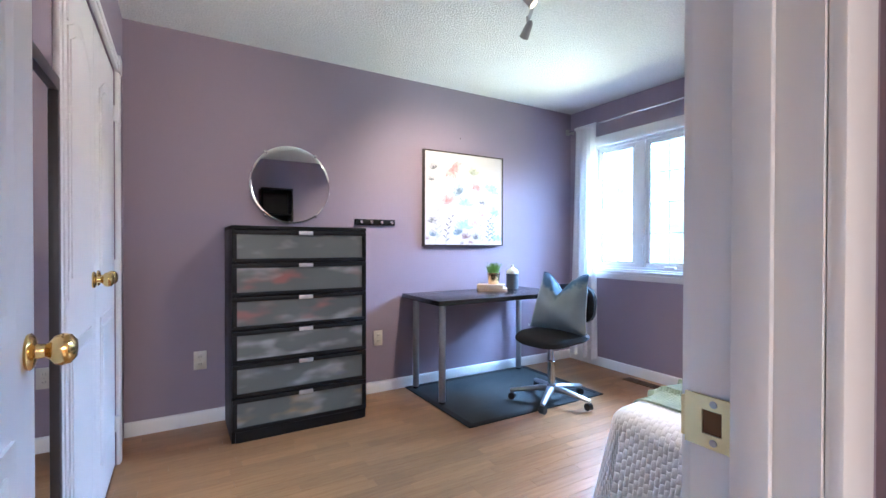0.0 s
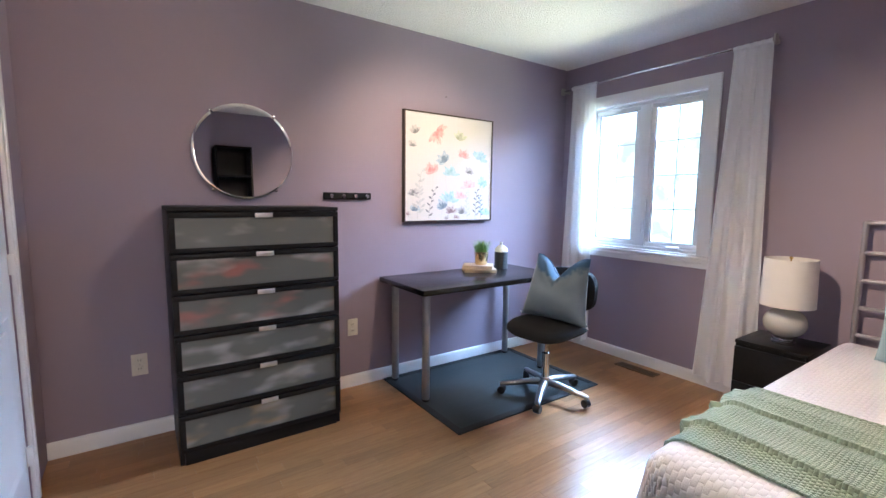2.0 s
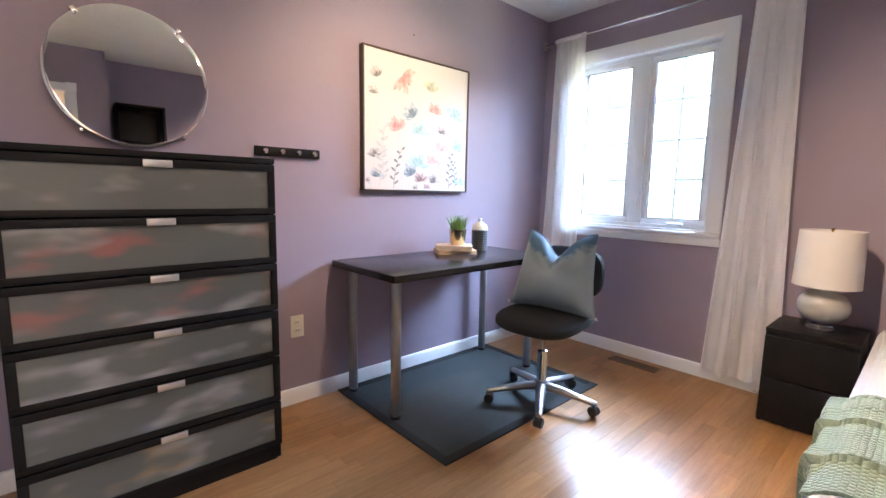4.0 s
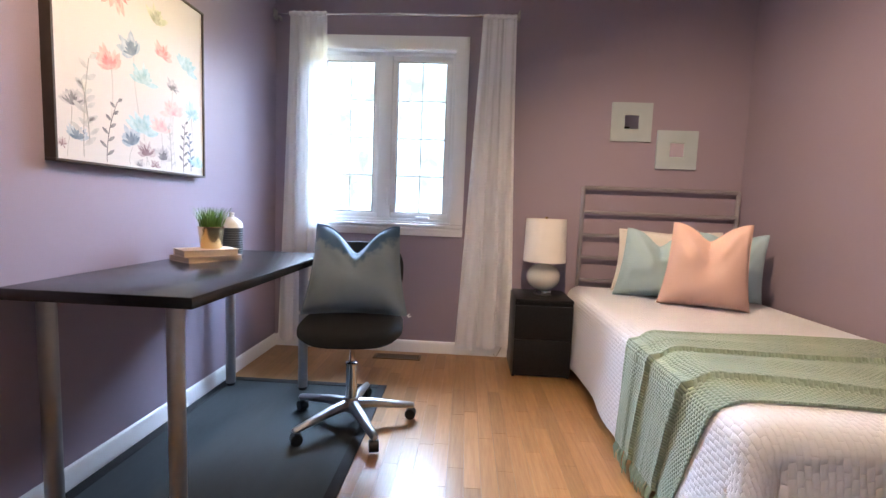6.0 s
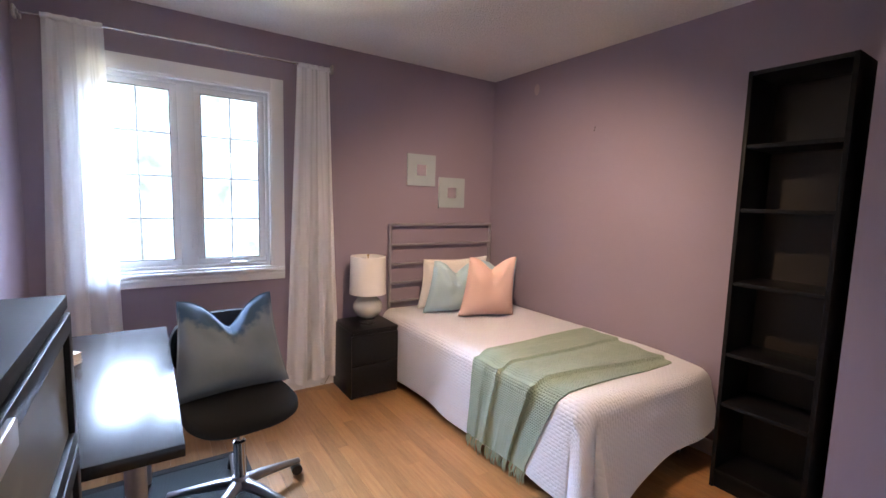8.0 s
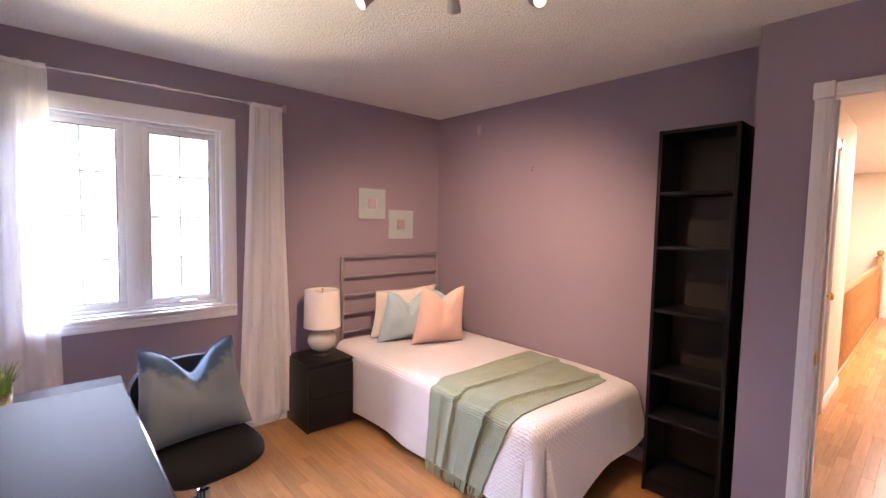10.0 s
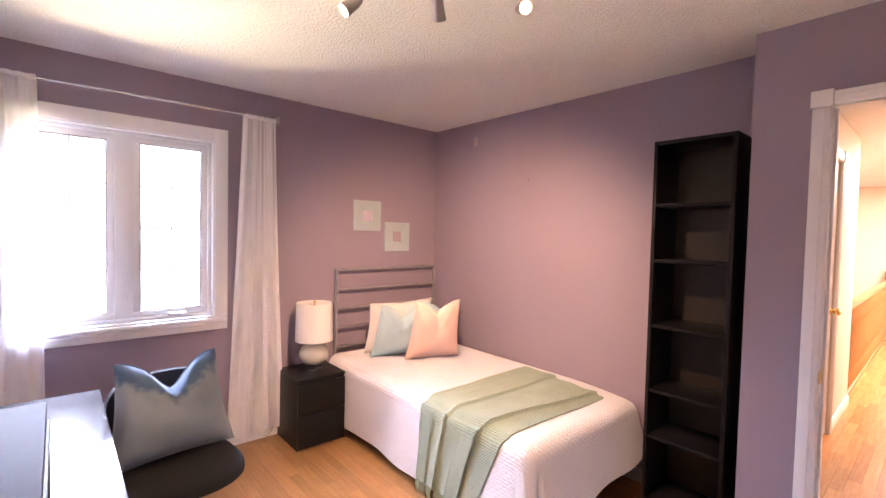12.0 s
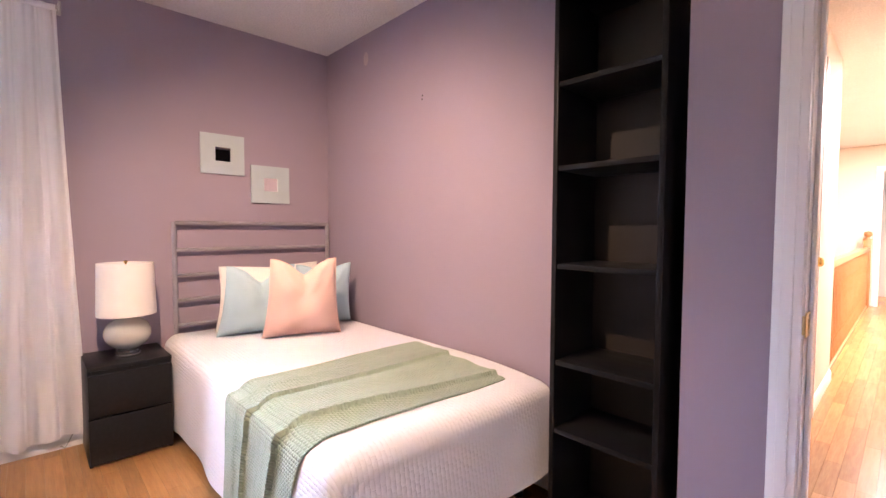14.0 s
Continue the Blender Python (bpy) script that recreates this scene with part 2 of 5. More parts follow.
PINK = mat("blush_pink_linen", (0.86, 0.60, 0.52), 0.85, colour2=(0.83, 0.57, 0.49), scale=8, bump=0.35, bump_scale=380, sheen=0.2)
IVORY = mat("ivory_cotton", (0.83, 0.81, 0.79), 0.88, colour2=(0.80, 0.775, 0.755), scale=8, bump=0.25, bump_scale=300)
CERAMIC = mat("pale_grey_glazed_ceramic", (0.47, 0.47, 0.44), 0.16, colour2=(0.44, 0.44, 0.41), scale=4, coat=0.4)
ACRYL = mat("clear_acrylic", (0.5, 0.5, 0.52), 0.1, 0.95, scale=9)
PAPER = mat("cream_paper_edges", (0.66, 0.55, 0.42), 0.9, colour2=(0.52, 0.42, 0.31), scale=6, stretch=(1, 1, 90))
BOOKC = mat("tan_book_cover", (0.60, 0.46, 0.35), 0.7, colour2=(0.55, 0.42, 0.32), scale=9)
GRASSM = mat("green_grass_blades", (0.10, 0.22, 0.03), 0.55, colour2=(0.20, 0.33, 0.06), scale=40, random_tint=0.3)
BOTTLED = mat("charcoal_ribbed_ceramic", (0.022, 0.025, 0.03), 0.5, scale=20, bump=0.3, bump_scale=120)
BOTTLEW = mat("white_glazed_neck", (0.70, 0.67, 0.62), 0.3, colour2=(0.62, 0.58, 0.52), scale=14)
CANVAS = mat("painted_cream_canvas", (0.71, 0.68, 0.63), 0.85, colour2=(0.68, 0.665, 0.65), scale=3, bump=0.25, bump_scale=500)
ARTFRAME = mat("dark_bronze_frame", (0.085, 0.065, 0.05), 0.42, 0.3, scale=15)
PICFRAME = mat("pale_sage_picture_frame", (0.43, 0.50, 0.53), 0.6, colour2=(0.40, 0.47, 0.50), scale=9)
OUTLETM = mat("ivory_outlet_plastic", (0.70, 0.66, 0.58), 0.4, scale=20)
DARKSLOT = mat("dark_slot", (0.03, 0.028, 0.025), 0.6)
VENTM = mat("brown_vent_metal", (0.15, 0.085, 0.045), 0.5, 0.1, scale=30)
MIRFRAME = mat("dark_grey_mirror_frame", (0.055, 0.05, 0.055), 0.35, 0.3, scale=12)
BULB = glow("lit_halogen_glass", (1.0, 0.76, 0.44), 3.0)
SHADE = mat("ivory_lamp_shade", (0.80, 0.775, 0.74), 0.9, colour2=(0.77, 0.745, 0.71), scale=10, bump=0.2, bump_scale=400)

# sheer fabric: part see-through, part diffusing
SHEER, _d = simple("sheer_white_voile", "ShaderNodeMixShader")
_nt = SHEER.node_tree
_tr, _tl, _df, _in = (_nt.nodes.new("ShaderNode" + k) for k in ("BsdfTransparent", "BsdfTranslucent", "BsdfDiffuse", "MixShader"))
_tl.inputs["Color"].default_value, _df.inputs["Color"].default_value = (0.98, 0.98, 0.98, 1), (0.97, 0.97, 0.98, 1)
_in.inputs[0].default_value, _d.inputs[0].default_value = 0.74, 0.90
_nt.links.new(_tl.outputs[0], _in.inputs[1])
_nt.links.new(_df.outputs[0], _in.inputs[2])
_nt.links.new(_tr.outputs[0], _d.inputs[1])
_nt.links.new(_in.outputs[0], _d.inputs[2])

# window glass: clear with a weak gloss
GLASS, _g = simple("clear_window_glass", "ShaderNodeMixShader")
_nt = GLASS.node_tree
_tr, _gl = _nt.nodes.new("ShaderNodeBsdfTransparent"), _nt.nodes.new("ShaderNodeBsdfGlossy")
_gl.inputs["Roughness"].default_value = 0.02
_g.inputs[0].default_value = 0.05
_nt.links.new(_tr.outputs[0], _g.inputs[1])
_nt.links.new(_gl.outputs[0], _g.inputs[2])

# bright hazy garden seen through the window: daylight put into a glowing board
GARDEN, _e = simple("glowing_garden_distance", "ShaderNodeEmission")
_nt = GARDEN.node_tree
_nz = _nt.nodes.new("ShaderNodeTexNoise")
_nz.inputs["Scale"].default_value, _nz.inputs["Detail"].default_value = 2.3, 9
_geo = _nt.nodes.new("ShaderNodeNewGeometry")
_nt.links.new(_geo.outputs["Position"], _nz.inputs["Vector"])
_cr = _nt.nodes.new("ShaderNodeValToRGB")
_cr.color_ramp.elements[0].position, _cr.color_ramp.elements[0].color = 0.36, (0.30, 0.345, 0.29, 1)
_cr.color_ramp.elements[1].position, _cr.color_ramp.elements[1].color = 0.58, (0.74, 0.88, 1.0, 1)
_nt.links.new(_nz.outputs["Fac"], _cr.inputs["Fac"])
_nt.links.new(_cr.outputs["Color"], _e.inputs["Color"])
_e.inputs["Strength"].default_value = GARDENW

# ---- building helpers ----
INVERSE = {}


def thing(name, at, label, category, group="", rz=0.0, kind=""):
    """An Empty at a thing's base; its parts are built in world space unless they are given in its own."""
    ob = new(name)
    ob.empty_display_size = 0.05
    ob.matrix_world = pose(*at, 0, 0, rz)
    INVERSE[ob.name] = ob.matrix_world.inverted()
    return tagged(ob, label, category, group, kind)


def mesh_of(name, bm, material, smooth=True):
    bmesh.ops.recalc_face_normals(bm, faces=bm.faces)
    me = bpy.data.meshes.new(name)
    bm.to_mesh(me)
    bm.free()
    me.materials.append(material)
    if smooth:
        me.shade_smooth()
        me.set_sharp_from_angle(angle=radians(38))
    return me


def part(name, bm, material, parent, label="", local=False):
    inv = INVERSE[parent.name]
    if not local:
        bmesh.ops.transform(bm, matrix=inv, verts=bm.verts)
    ob = new(name, mesh_of(name, bm, material))
    ob.parent = parent
    INVERSE[ob.name] = inv
    if label:
        tagged(ob, label)
    return ob


def solid(name, bm, material, label, category, kind="", group=""):
    """A thing that is one mesh, with its origin at the middle of its base."""
    lo = Vector([min(v.co[i] for v in bm.verts) for i in range(3)])
    hi = Vector([max(v.co[i] for v in bm.verts) for i in range(3)])
    o = Vector(((lo.x + hi.x) / 2, (lo.y + hi.y) / 2, lo.z))
    bmesh.ops.translate(bm, vec=-o, verts=bm.verts)
    ob = new(name, mesh_of(name, bm, material))
    ob.location = o
    INVERSE[ob.name] = Matrix.Translation(-o)
    return tagged(ob, label, category, group, kind)


def box(x0, x1, y0, y1, z0, z1, bevel=0.0, bm=None, m=None):
    bm = bm or bmesh.new()
    vs = [bm.verts.new(c) for c in ((x0, y0, z0), (x1, y0, z0), (x1, y1, z0), (x0, y1, z0), (x0, y0, z1), (x1, y0, z1), (x1, y1, z1), (x0, y1, z1))]
    fs = [bm.faces.new([vs[i] for i in f]) for f in ((3, 2, 1, 0), (4, 5, 6, 7), (0, 1, 5, 4), (1, 2, 6, 5), (2, 3, 7, 6), (3, 0, 4, 7))]
    if bevel:
        es = list({e for f in fs for e in f.edges})
        r = bmesh.ops.bevel(bm, geom=es, offset=bevel, segments=2, affect="EDGES", profile=0.5)
        vs = list({v for f in r["faces"] for v in f.verts} | {v for v in vs if v.is_valid})
    if m is not None:
        bmesh.ops.transform(bm, matrix=m, verts=vs)
    return bm


def lathe(profile, at=(0, 0, 0), n=32, bm=None, m=None):
    """Turned body about z from (radius, height) pairs; ends of radius 0 close."""
    bm = bm or bmesh.new()
    rings, made = [], []
    for r, z in profile:
        if r <= 1e-6:
            ring = [bm.verts.new((at[0], at[1], at[2] + z))]
        else:
            ring = [bm.verts.new((at[0] + r * math.cos(2 * math.pi * i / n), at[1] + r * math.sin(2 * math.pi * i / n), at[2] + z)) for i in range(n)]
        rings.append(ring)
        made += ring
    for a, b in zip(rings, rings[1:]):
        for i in range(n):
            j = (i + 1) % n
            q = [a[i % len(a)], a[j % len(a)], b[j % len(b)], b[i % len(b)]]
            q = list(dict.fromkeys(q))
            if len(q) > 2:
                bm.faces.new(q)
    if m is not None:
        bmesh.ops.transform(bm, matrix=m, verts=made)
    return bm


def tube(points, radius, n=12, bm=None, taper=None):
    """A round bar along a line of points, closed at the ends."""
    bm = bm or bmesh.new()
    pts = [Vector(p) for p in points]
    rings = []
    for k, p in enumerate(pts):
        d = (pts[min(k + 1, len(pts) - 1)] - pts[max(k - 1, 0)]).normalized()
        u = d.orthogonal().normalized() if k == 0 else (u - d * u.dot(d)).normalized()
        v = d.cross(u)
        r = radius * (taper[k] if taper else 1)
        rings.append([bm.verts.new(p + r * (math.cos(2 * math.pi * i / n) * u + math.sin(2 * math.pi * i / n) * v)) for i in range(n)])
    for a, b in zip(rings, rings[1:]):
        for i in range(n):
            bm.faces.new((a[i], a[(i + 1) % n], b[(i + 1) % n], b[i]))
    bm.faces.new(rings[0][::-1])
    bm.faces.new(rings[-1])
    return bm


def sheet(f, nu, nv, thick=0.0, bm=None, cloth=None):
    """A grid of f(u, v), u and v from 0 to 1; with a thickness it is closed along its edges; cloth gives its flat size."""
    bm = bm or bmesh.new()
    g = [[bm.verts.new(f(i / nu, j / nv)) for j in range(nv + 1)] for i in range(nu + 1)]
    fs = [bm.faces.new((g[i][j], g[i + 1][j], g[i + 1][j + 1], g[i][j + 1])) for i in range(nu) for j in range(nv)]
    if cloth:
        layer = bm.loops.layers.uv.new("cloth")
        for k, face in enumerate(fs):
            i, j = divmod(k, nv)
            for loop, (a, b) in zip(face.loops, ((i, j), (i + 1, j), (i + 1, j + 1), (i, j + 1))):
                loop[layer].uv = (a / nu * cloth[0], b / nv * cloth[1])
    if thick:
        bm.normal_update()
        bmesh.ops.solidify(bm, geom=fs, thickness=thick)
    return bm


def prism(outline, depth, m, bm=None, inset=0.0, rise=0.0):
    """A flat outline (x, y) pushed to a depth along z; inset and rise give it a sloping face."""
    bm = bm or bmesh.new()
    cx, cy = sum(p[0] for p in outline) / len(outline), sum(p[1] for p in outline) / len(outline)
    sx, sy = max(abs(p[0] - cx) for p in outline), max(abs(p[1] - cy) for p in outline)

    def ring(z, d):
        return [bm.verts.new(m @ Vector((cx + (x - cx) * (1 - d / sx), cy + (y - cy) * (1 - d / sy), z))) for x, y in outline]
    rings = [ring(0, 0), ring(depth, 0)] + ([ring(depth + rise, inset)] if inset else [])
    for a, b in zip(rings, rings[1:]):
        for i in range(len(outline)):
            j = (i + 1) % len(outline)
            bm.faces.new((a[i], a[j], b[j], b[i]))
    bm.faces.new(rings[0][::-1])
    bm.faces.new(rings[-1])
    return bm


def cushion(w, h, t, chop=0.1, seed=0, n=26):
    """A filled cushion standing in its own xz plane, x across, z up, base at 0, with a dent pressed into its top."""
    bm = bmesh.new()
    rnd = random.Random(seed)
    ph = [rnd.uniform(0, 6.28) for _ in range(6)]

    def side(s):
        g = []
        for i in range(n + 1):
            col = []
            for j in range(n + 1):
                u, v = 2 * i / n - 1, 2 * j / n - 1
                fill = ((1 - abs(u) ** 3.2) * (1 - abs(v) ** 3.2)) ** 0.55
                x = u * w / 2 * (1 - 0.07 * (1 - v * v) * abs(u)) * (1.0 - (0.11 * (v + 0.3) if chop > 0.02 else 0))
                z = v * h / 2 * (1 - 0.06 * (1 - u * u) * abs(v)) + h / 2
                top = max(0.0, (v + 0.35) / 1.35) ** 1.4
                dent = math.exp(-(u / 0.36) ** 2) * 0.6 + max(0, 1 - abs(u) / 0.8) * 0.4
                z -= chop * top * dent
                crease = 1 - 0.55 * top * math.exp(-(u / 0.16) ** 2) * (chop > 0.02)
                y = s * t / 2 * fill * crease * (1.15 - 0.3 * v * 0.6)
                y += s * fill * 0.008 * math.sin(5 * u + 3 * v + ph[0]) * math.sin(4 * v - 2 * u + ph[1])
                y += s * fill * 0.007 * math.sin(13 * (abs(u) - 0.9 * v) + ph[2]) * max(0, v) * (chop > 0.02)
                col.append(Vector((x, y, z)))
            g.append(col)
        return g
    f, b = side(1), side(-1)
    vf = [[bm.verts.new(c) for c in col] for col in f]
    vb = [[vf[i][j] if i in (0, n) or j in (0, n) else bm.verts.new(b[i][j]) for j in range(n + 1)] for i in range(n + 1)]
    for i in range(n):
        for j in range(n):
            bm.faces.new((vf[i][j], vf[i + 1][j], vf[i + 1][j + 1], vf[i][j + 1]))
            bm.faces.new((vb[i][j + 1], vb[i + 1][j + 1], vb[i + 1][j], vb[i][j]))
    rim = [f[i][0] for i in range(n)] + [f[n][j] for j in range(n)] + [f[n - i][n] for i in range(n)] + [f[0][n - j] for j in range(n)]
    return bm, rim


def structure(name, bm, material, label, category):
    return solid(name, bm, material, label, category, kind="structure")


# ---- shell of the room and the hall ----
T = 0.12
WY0, WY1, WZ0, WZ1 = 1.915, 2.885, 0.915, 2.08    # window opening
DX0, DX1, DZ = -0.28, 0.471, 2.07                 # doorway
structure("ceiling", box(WX - T, E + 0.2, -T, N + T, H, H + 0.12), CEIL, "white stippled plaster ceiling of the bedroom", "ceiling")
bm = box(E, E + 0.2, -T, WY0, 0, H)
box(E, E + 0.2, WY1, N + T, 0, H, bm=bm)
box(E, E + 0.2, WY0, WY1, 0, WZ0, bm=bm)
box(E, E + 0.2, WY0, WY1, WZ1, H, bm=bm)
structure("wall_east", bm, PURPLE, "mauve purple painted wall around the window", "wall")
structure("wall_north", box(WX, E, N, N + T, 0, H), PURPLE, "mauve purple painted wall behind the desk", "wall")
structure("wall_south", box(RX, E, -T, 0, 0, H), PURPLE, "mauve purple painted wall beside the bed", "wall")
CY0, CY1, CZ = 1.55, 2.77, 2.02                  # closet opening
bm = box(WX - T, WX, 0.15, CY0, 0, H)
box(WX - T, WX, CY1, N + T, 0, H, bm=bm)
box(WX - T, WX, CY0, CY1, CZ, H, bm=bm)
structure("wall_west", bm, PURPLE, "mauve purple painted wall around the closet", "wall")
bm = box(WX, DX0 - 0.018, DY - T, DY, 0, H)
box(DX1 + 0.018, RX, DY - T, DY, 0, H, bm=bm)
box(DX0 - 0.018, DX1 + 0.018, DY - T, DY, DZ + 0.018, H, bm=bm)
structure("wall_doorway", bm, PURPLE, "mauve purple painted wall around the doorway", "wall")
structure("wall_return", box(RX - T, RX, -0.0, DY - T, 0, H), PURPLE, "short mauve return wall beside the bookcase", "wall")
structure("closet_back", box(WX - 0.7, WX - 0.62, CY0 - 0.1, CY1 + 0.1, 0, CZ + 0.1), WHITE, "plain white back of the closet", "wall")

# hall beyond the doorway
HX0, HX1, HY = -0.62, 0.70, -7.75
structure("hall_ceiling", box(HX0 - T, 4.2, HY - T, DY - T, H + 0.005, H + 0.12), CEIL, "white stippled hall ceiling", "ceiling")
bm = box(HX1, RX - 0.002, -0.95, DY - T, 0, H)
box(HX1, HX1 + T, -2.85, -1.83, 0, H, bm=bm)
box(HX1, HX1 + T, -1.83, -0.95, 2.12, H, bm=bm)
structure("hall_wall_east", bm, CREAM, "cream painted hall wall with a doorway", "wall")
structure("hall_wall_west", box(HX0 - T, HX0, HY, DY - T, 0, H), CREAM, "cream painted hall wall", "wall")
bm = box(HX0, -0.1, HY - T, HY, 0, H)
box(-0.1, 0.62, HY - T, HY, 2.05, H, bm=bm)
box(0.62, 4.2, HY - T, HY, -1.0, H, bm=bm)
structure("hall_wall_south", bm, CREAM, "cream painted wall at the end of the hall", "wall")
structure("hall_far_room_wall", box(-0.6, 1.2, HY - 1.6, HY - 1.5, 0, H), CREAM, "cream wall seen through the far doorway", "wall")
bm = box(4.08, 4.2, HY, -2.85, -1.0, H)
box(HX1 + T, 4.2, -2.97, -2.85, -1.0, H, bm=bm)
structure("stairwell_wall", bm, CREAM, "cream painted walls round the stairwell", "wall")
structure("stairwell_floor", box(HX1 + 0.15, 4.08, HY, -2.97, -1.0, -0.9), FLOORM, "wooden landing down in the stairwell", "floor")
bm = box(WX - 0.75, WX - 0.70, CY0 - 0.1, CY1 + 0.1, 0, H)
box(WX - 0.7, WX - T, CY0 - 0.18, CY0 - 0.1, 0, H, bm=bm)
box(WX - 0.7, WX - T, CY1 + 0.1, CY1 + 0.18, 0, H, bm=bm)
structure("closet_side", bm, WHITE, "plain white closet sides", "wall")
# board that glows by itself in place of a daylit garden
structure("garden_backdrop", box(9.0, 9.02, -1.5, 10.5, -2.2, 6.2), GARDEN, "glowing backdrop board with a bright leafy garden pattern", "backdrop")
structure("ground", box(E + 0.25, 60, -40, 45, -3.1, -3.0), mat("lawn", (0.07, 0.11, 0.04), 0.9, scale=2), "green lawn outside the house", "ground")


def baseboard(x0, y0, x1, y1, nx, ny, end="baseboard"):
    """A skirting with a stepped top along a wall whose face looks along (nx, ny)."""
    prof = ((0, 0), (0.013, 0), (0.013, 0.062), (0.009, 0.076), (0.006, 0.082), (0, 0.085))
    bm = bmesh.new()
    rings = []
    for x, y in ((x0, y0), (x1, y1)):
        rings.append([bm.verts.new((x + nx * d, y + ny * d, z)) for d, z in prof])
    for i in range(len(prof)):
        j = (i + 1) % len(prof)
        bm.faces.new((rings[0][i], rings[0][j], rings[1][j], rings[1][i]))
    bm.faces.new(rings[0])
    bm.faces.new(rings[1][::-1])
    return structure(end, bm, WHITE, "white painted wooden skirting board", "baseboard")


baseboard(WX, N, E, N, 0, -1)
baseboard(E, 0, E, N - 0.013, -1, 0)
baseboard(RX, 0, E - 0.013, 0, 0, 1)
baseboard(RX, 0.013, RX, DY, 1, 0)
baseboard(0.54, DY, RX + 0.013, DY, 0, 1)
baseboard(WX, DY, WX, 1.46, 1, 0)
baseboard(HX1, -2.85, HX1, -1.93, -1, 0)
baseboard(HX0, HY, 0.0 - 0.2, HY, 0, 1)
baseboard(0.72, HY, 4.08, HY, 0, 1)


def casing(name, axis, face, out, a0, a1, top, w=0.075, d=0.016, bottom=0.0, rosette=True):
    """Moulded casing round an opening: two legs, a head and corner blocks. axis is the wall's run."""
    root = tagged(new(name), "white moulded door casing with corner blocks", "door casing", kind="structure")
    root.matrix_world = Matrix.Translation((face, (a0 + a1) / 2, 0) if axis == "y" else ((a0 + a1) / 2, face, 0))
    INVERSE[root.name] = root.matrix_world.inverted()

    def slab(p0, p1, z0, z1, t, bev=0.004):
        lo, hi = sorted((face, face + out * t))
        return box(lo, hi, p0, p1, z0, z1, bev) if axis == "y" else box(p0, p1, lo, hi, z0, z1, bev)
    for p0, p1 in ((a0 - w, a0), (a1, a1 + w)):
        leg = part("casing_leg", slab(p0, p1, bottom, top, d), WHITE, root)
        part("casing_bead", slab(p0 + w * 0.3, p1 - w * 0.3, bottom, top, d + 0.005, 0.003), WHITE, leg)
        part("corner_block", slab(p0 - 0.006, p1 + 0.006, top, top + w + 0.008, d + 0.01), WHITE, root)
    head = part("casing_head", slab(a0 + 0.006, a1 - 0.006, top + 0.004, top + w, d), WHITE, root)
    part("casing_bead", slab(a0 + 0.006, a1 - 0.006, top + w * 0.35, top + w * 0.7, d + 0.005, 0.003), WHITE, head)
    return root


casing("doorway_casing", "x", DY, 1, DX0 - 0.005, DX1 + 0.004, DZ, w=0.063)
casing("closet_casing", "y", WX, 1, CY0 - 0.004, CY1 + 0.004, CZ)
casing("hall_door_casing", "y", HX1, -1, -1.83, -0.95, 2.12)
# jambs and stops of the doorway
bm = box(DX1, DX1 + 0.018, DY - T - 0.004, DY + 0.002, 0, DZ + 0.018)
box(DX0 - 0.018, DX0, DY - T - 0.004, DY + 0.002, 0, DZ + 0.018, bm=bm)
box(DX0, DX1, DY - T - 0.004, DY + 0.002, DZ, DZ + 0.018, bm=bm)
box(DX1 - 0.011, DX1 - 0.001, DY - 0.085, DY - 0.047, 0, DZ, 0.002, bm=bm)
box(DX0 + 0.001, DX0 + 0.011, DY - 0.085, DY - 0.047, 0, DZ, 0.002, bm=bm)
structure("door_jamb", bm, WHITE, "white painted door jamb with stop", "door jamb")
bm = box(DX1 + 0.005, DX1 + 0.085, DY - T - 0.02, DY - T - 0.004, 0, DZ + 0.08, 0.004)
box(DX0 - 0.085, DX0 - 0.005, DY - T - 0.02, DY - T - 0.004, 0, DZ + 0.08, 0.004, bm=bm)
structure("trim", bm, WHITE, "white casing on the hall side", "trim")
# strike plate on the jamb
st = thing("strike_plate", (DX1 - 0.002, 0.243, 0.93), "brass strike plate screwed to the door jamb", "strike plate")
bm = bmesh.new()
for z0, z1, y0, y1 in ((0.902, 0.918, 0.222, 0.276), (0.946, 0.962, 0.222, 0.276), (0.918, 0.946, 0.222, 0.234), (0.918, 0.946, 0.256, 0.276)):
    box(DX1 - 0.0045, DX1 - 0.001, y0, y1, z0, z1, bm=bm)
part("plate", bm, STRIKE, st)
part("lip", box(DX1 - 0.0045, DX1 + 0.004, 0.276, 0.281, 0.908, 0.956, 0.001), STRIKE, st)
part("latch_hole", box(DX1 - 0.002, DX1 - 0.0005, 0.234, 0.256, 0.918, 0.946), mat("raw_wood_hole", (0.14, 0.07, 0.03), 0.8), st)
for z in (0.91, 0.954):
    part("screw", lathe([(0, -0.001), (0.0045, -0.001), (0.004, 0.0012), (0, 0.0014)], (0, 0, 0), 12, m=Matrix.Translation((DX1 - 0.0045, 0.243, z)) @ pose(0, 0, 0, 0, -90, 0)), NICKEL, st)


def knob(bm, at, way):
    """A turned door knob with rose along a direction."""
    m = Matrix.Translation(at) @ Vector(way).to_track_quat("Z", "Y").to_matrix().to_4x4()
    return lathe([(0, 0), (0.031, 0), (0.032, 0.004), (0.026, 0.009), (0.013, 0.012), (0.012, 0.024), (0.017, 0.03), (0.026, 0.037), (0.0285, 0.047), (0.026, 0.058), (0.016, 0.066), (0, 0.068)], n=28, bm=bm, m=m)


